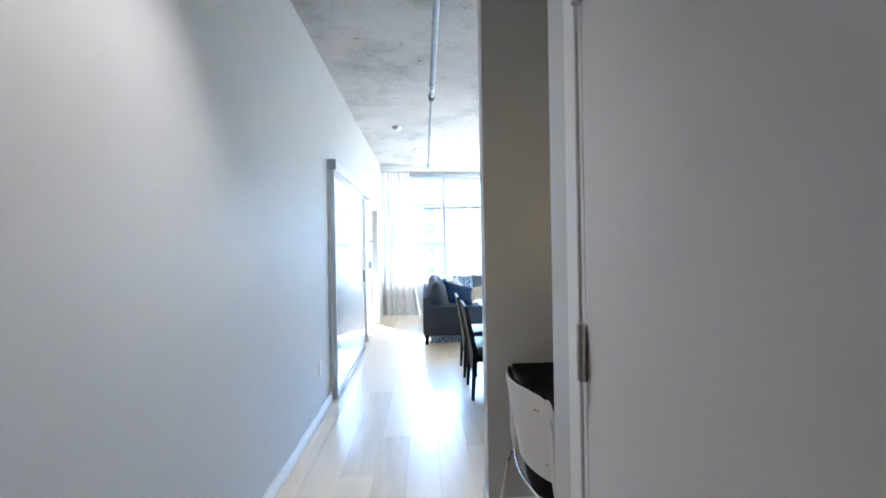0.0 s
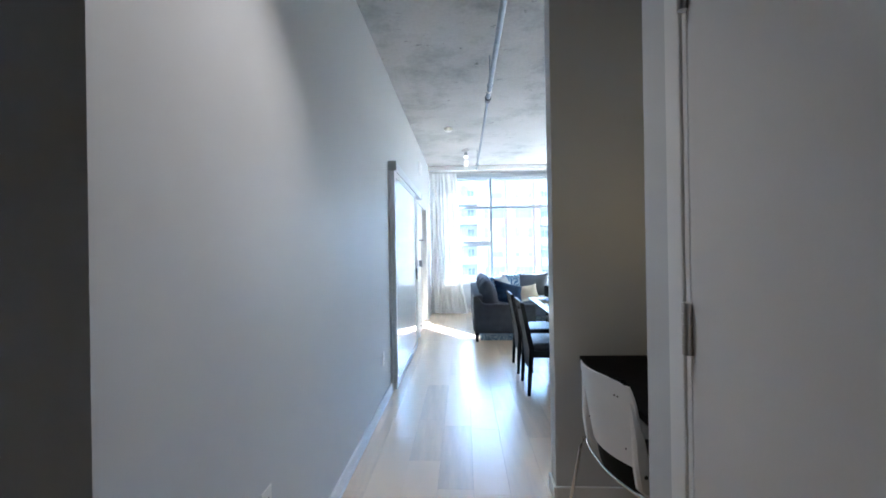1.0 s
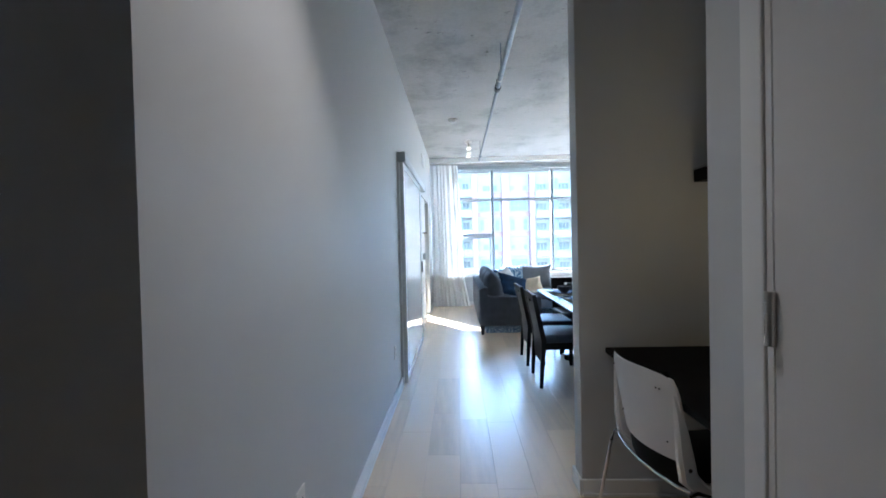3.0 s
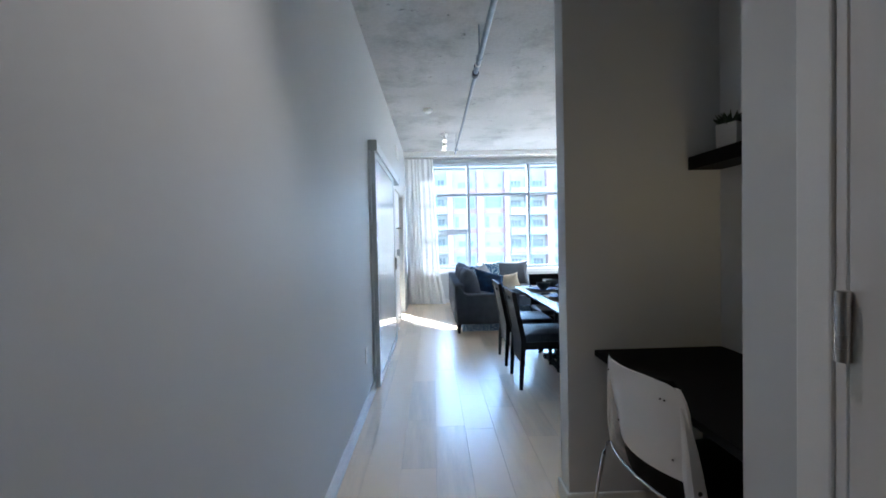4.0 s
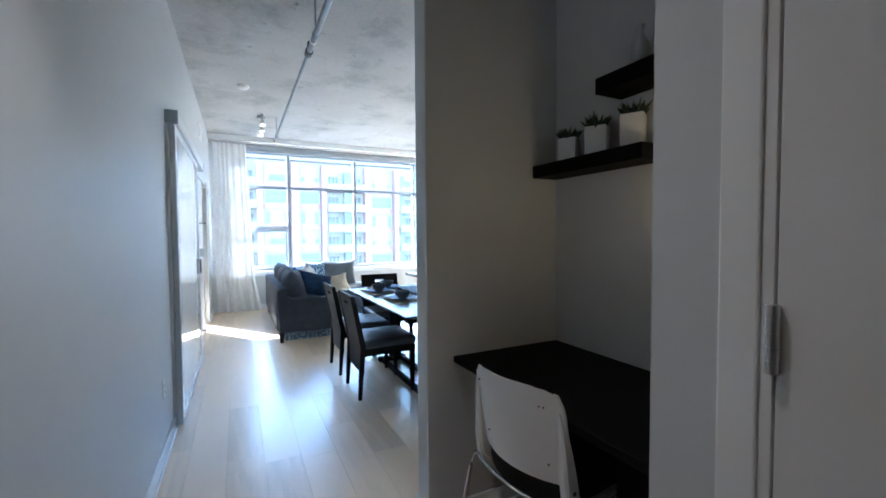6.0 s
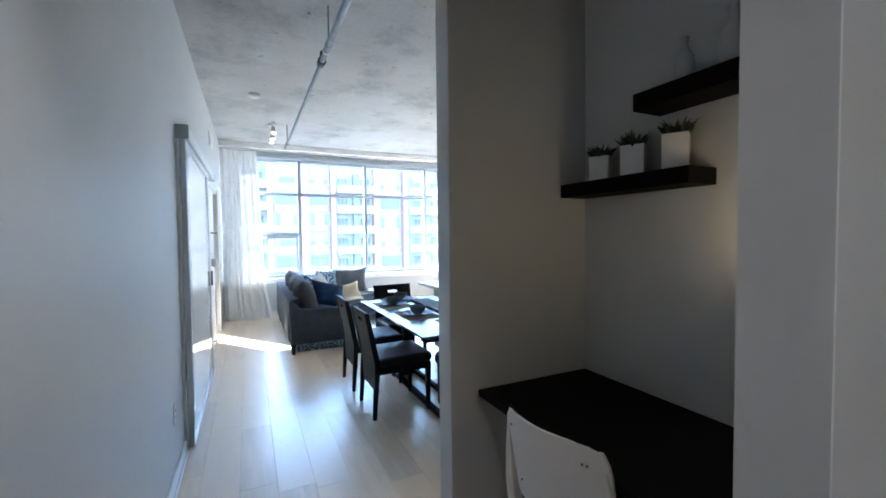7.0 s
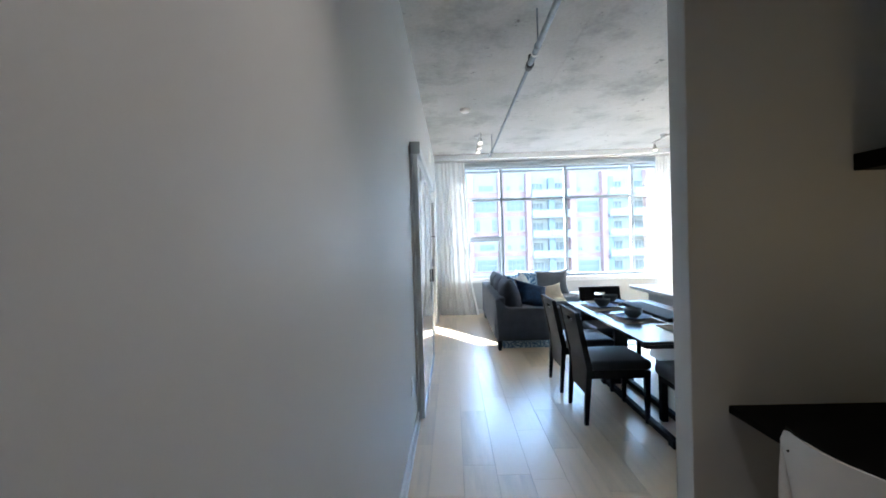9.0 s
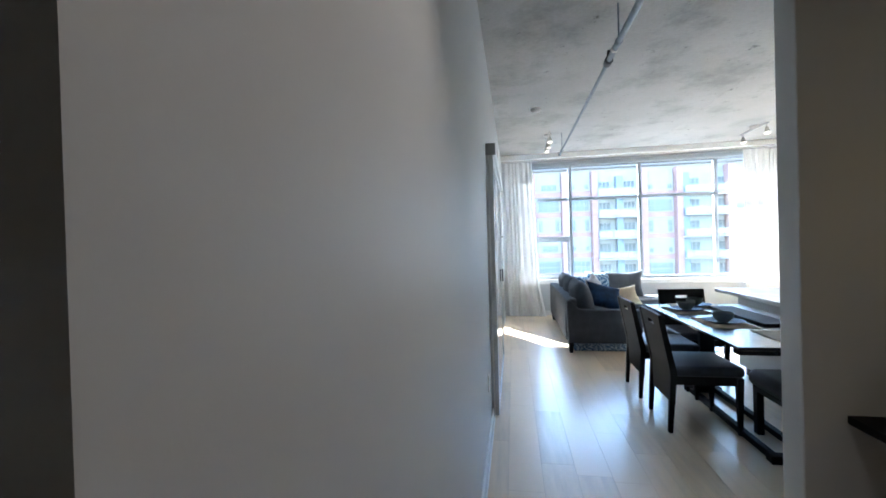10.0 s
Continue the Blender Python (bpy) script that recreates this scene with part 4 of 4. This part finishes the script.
# bays: kind, start, end, storey offset, place of the blue column
bays = [("balcony", -3.8, 1.9, -0.3, 3.4), ("pier", 1.9, 2.75, 0, 0), ("white", 2.75, 6.45, 0.0, 0), ("pier", 6.45, 7.45, 0, 0), ("white", 7.45, 10.65, 0.0, 0),
        ("pier", 10.65, 11.4, 0, 0), ("balcony", 11.4, 17.1, -0.65, 2.6), ("pier", 17.1, 18.1, 0, 0), ("white", 18.1, 21.9, -0.45, 0), ("pier", 21.9, 22.7, 0, 0),
        ("balcony", 22.7, 28.4, -0.7, 0.0), ("pier", 28.4, 29.3, 0, 0), ("white", 29.3, 33.2, -0.5, 0), ("pier", 33.2, 34.1, 0, 0)]
for x in (34.1, 45.8, 57.5):
    bays += [("balcony", x, x + 5.7, -0.7, 2.6), ("pier", x + 5.7, x + 6.7, 0, 0), ("white", x + 6.7, x + 10.8, -0.5, 0), ("pier", x + 10.8, x + 11.7, 0, 0)]
for x in (-15.5, -27.2, -38.9):
    bays += [("balcony", x, x + 5.7, -0.3, 2.6), ("pier", x + 5.7, x + 6.7, 0, 0), ("white", x + 6.7, x + 10.8, 0.0, 0), ("pier", x + 10.8, x + 11.7, 0, 0)]
shared = {}


def shared_part(key, name, make, mat, parent, at):
    """Alike pieces share one mesh."""
    if key not in shared:
        shared[key] = mesh_of(name, make(), mat)
    ob = new(name, shared[key])
    ob.parent = parent
    ob.matrix_basis = at
    return ob


def far_window(a, z, w, h, panes):
    """A white-framed window with a row of dark panes, two high when tall."""
    tall = h > 1.0
    key = "win%.2f%.2f" % (w, h)
    win = shared_part(key, "window", lambda: box(0, w, 0.99, 1.06, 0, h), STUCCO, tower, pose(a, 0, z))
    pw, rows = (w - 0.06) / panes, 2 if tall else 1
    ph = (h - 0.06) / rows
    for i in range(panes):
        for j in range(rows):
            shared_part(key + "p", "pane", lambda: box(0.03, pw - 0.03, 0.955, 1.0, 0.03, ph - 0.03), DARKGLASS, win, pose(0.03 + i * pw, 0, 0.03 + j * ph))


for kind, a, c, drop, column in bays:
    wide = c - a
    if kind == "pier":
        shared_part("pier%.2f" % wide, "pier", lambda: box(0, wide - 0.02, 0, 1.6, 0, 23.5), BRICK, tower, pose(a, 0, 0))
        continue
    for level in range(2, LEVELS):
        z = Z0 + level * STOREY + drop
        if kind == "white":
            shared_part("band%.2f" % wide, "brick_band", lambda: box(0, wide, 0.9, 1.6, -0.36, 0.36), BRICK, tower, pose(a, 0, z))
            shared_part("panel%.2f" % wide, "stucco_panel", lambda: box(0.1, wide - 0.1, 1.05, 1.52, 0.3, 2.7), STUCCO, tower, pose(a, 0, z))
            if level % 3 == 0:
                far_window(a + 0.35, z + 0.45, wide - 0.7, 1.75, 4)
            elif level % 3 == 2:
                far_window(a + 0.35, z + 0.5, 0.62, 1.75, 2)
                far_window(a + wide - 0.97, z + 0.5, 0.62, 1.75, 2)
            elif a < 5:
                far_window(a + 0.8, z + 0.55, 2.3, 0.95, 3)
            else:
                far_window(a + 0.35, z + 0.6, 0.6, 0.75, 2)
                far_window(a + wide - 0.95, z + 0.6, 0.6, 0.75, 2)
        else:
            bal = shared_part("slab", "balcony", lambda: box(0, 5.7, -0.7, 1.6, -0.11, 0.11), STUCCO, tower, pose(a, 0, z))
            shared_part("rail", "railing", lambda: box(0, 5.7, -0.66, -0.62, 1.0, 1.07), STUCCO, bal, pose(0, 0, 0))
            for k in range(6):
                shared_part("rpane", "railing_pane", lambda: box(0.04, 0.90, -0.655, -0.63, 0.18, 0.97), TEALGLASS, bal, pose(k * 0.95, 0, 0))
            shared_part("recess", "teal_panel", lambda: box(0, 5.7, 1.36, 1.49, 0.11, 2.88), TEAL, bal, pose(0, 0, 0))
            for px in (0.35, 3.75):
                door = shared_part("bdoor", "balcony_door", lambda: box(0, 1.6, 1.28, 1.35, 0.15, 2.3), STUCCO, bal, pose(px + (0.6 if column < 1 else 0), 0, 0))
                for k in range(3):
                    shared_part("bpane", "pane", lambda: box(0.05, 0.48, 1.25, 1.29, 0.3, 2.2), DARKGLASS, door, pose(k * 0.52, 0, 0))
            shared_part("blue", "blue_column", lambda: box(0, 0.85, 0.2, 1.3, 0.11, 2.88), BLUE, bal, pose(column, 0, 0))

# ---- floor planks: each board a piece of the floor, the far rest joined ----
PW, PL = 0.2, 1.22
shared_planks = {}


def plank_mesh(w, l):
    key = (round(w, 3), round(l, 3))
    if key not in shared_planks:
        shared_planks[key] = mesh_of("plank", box(0.0004, w - 0.0004, 0.0005, l - 0.0005, -0.012, 0.0, 0.0005, 1), PLANK)
    return shared_planks[key]


rest = bmesh.new()
rnd = random.Random(7)
x, count = -1.135, 0
while x < EAST:
    y = BACK - rnd.choice((0.0, 0.3, 0.62, 0.95, 1.15))
    while y < FAR:
        length = rnd.choice((PL, 1.02, 0.81, 0.62))
        y1 = min(y + length, FAR)
        if y1 > BACK and y1 - y > 0.02:
            if x < 1.5 and -0.2 < y1 and count < 300:
                ob = new("plank", plank_mesh(PW, y1 - y))
                ob.parent = floor
                ob.matrix_basis = pose(x, y, 0)
                count += 1
            else:
                box(x + 0.0006, x + PW - 0.0006, y + 0.0006, y1 - 0.0006, -0.012, 0.0, bm=rest)
        y = y1
    x += PW
x = -1.135 - PW
while x > -4.1:
    box(x + 0.0006, x + PW - 0.0006, BACK, FAR, -0.012, 0.0, bm=rest)
    x -= PW
tagged(part("plank_rest", rest, PLANK, floor), kind="stuff")
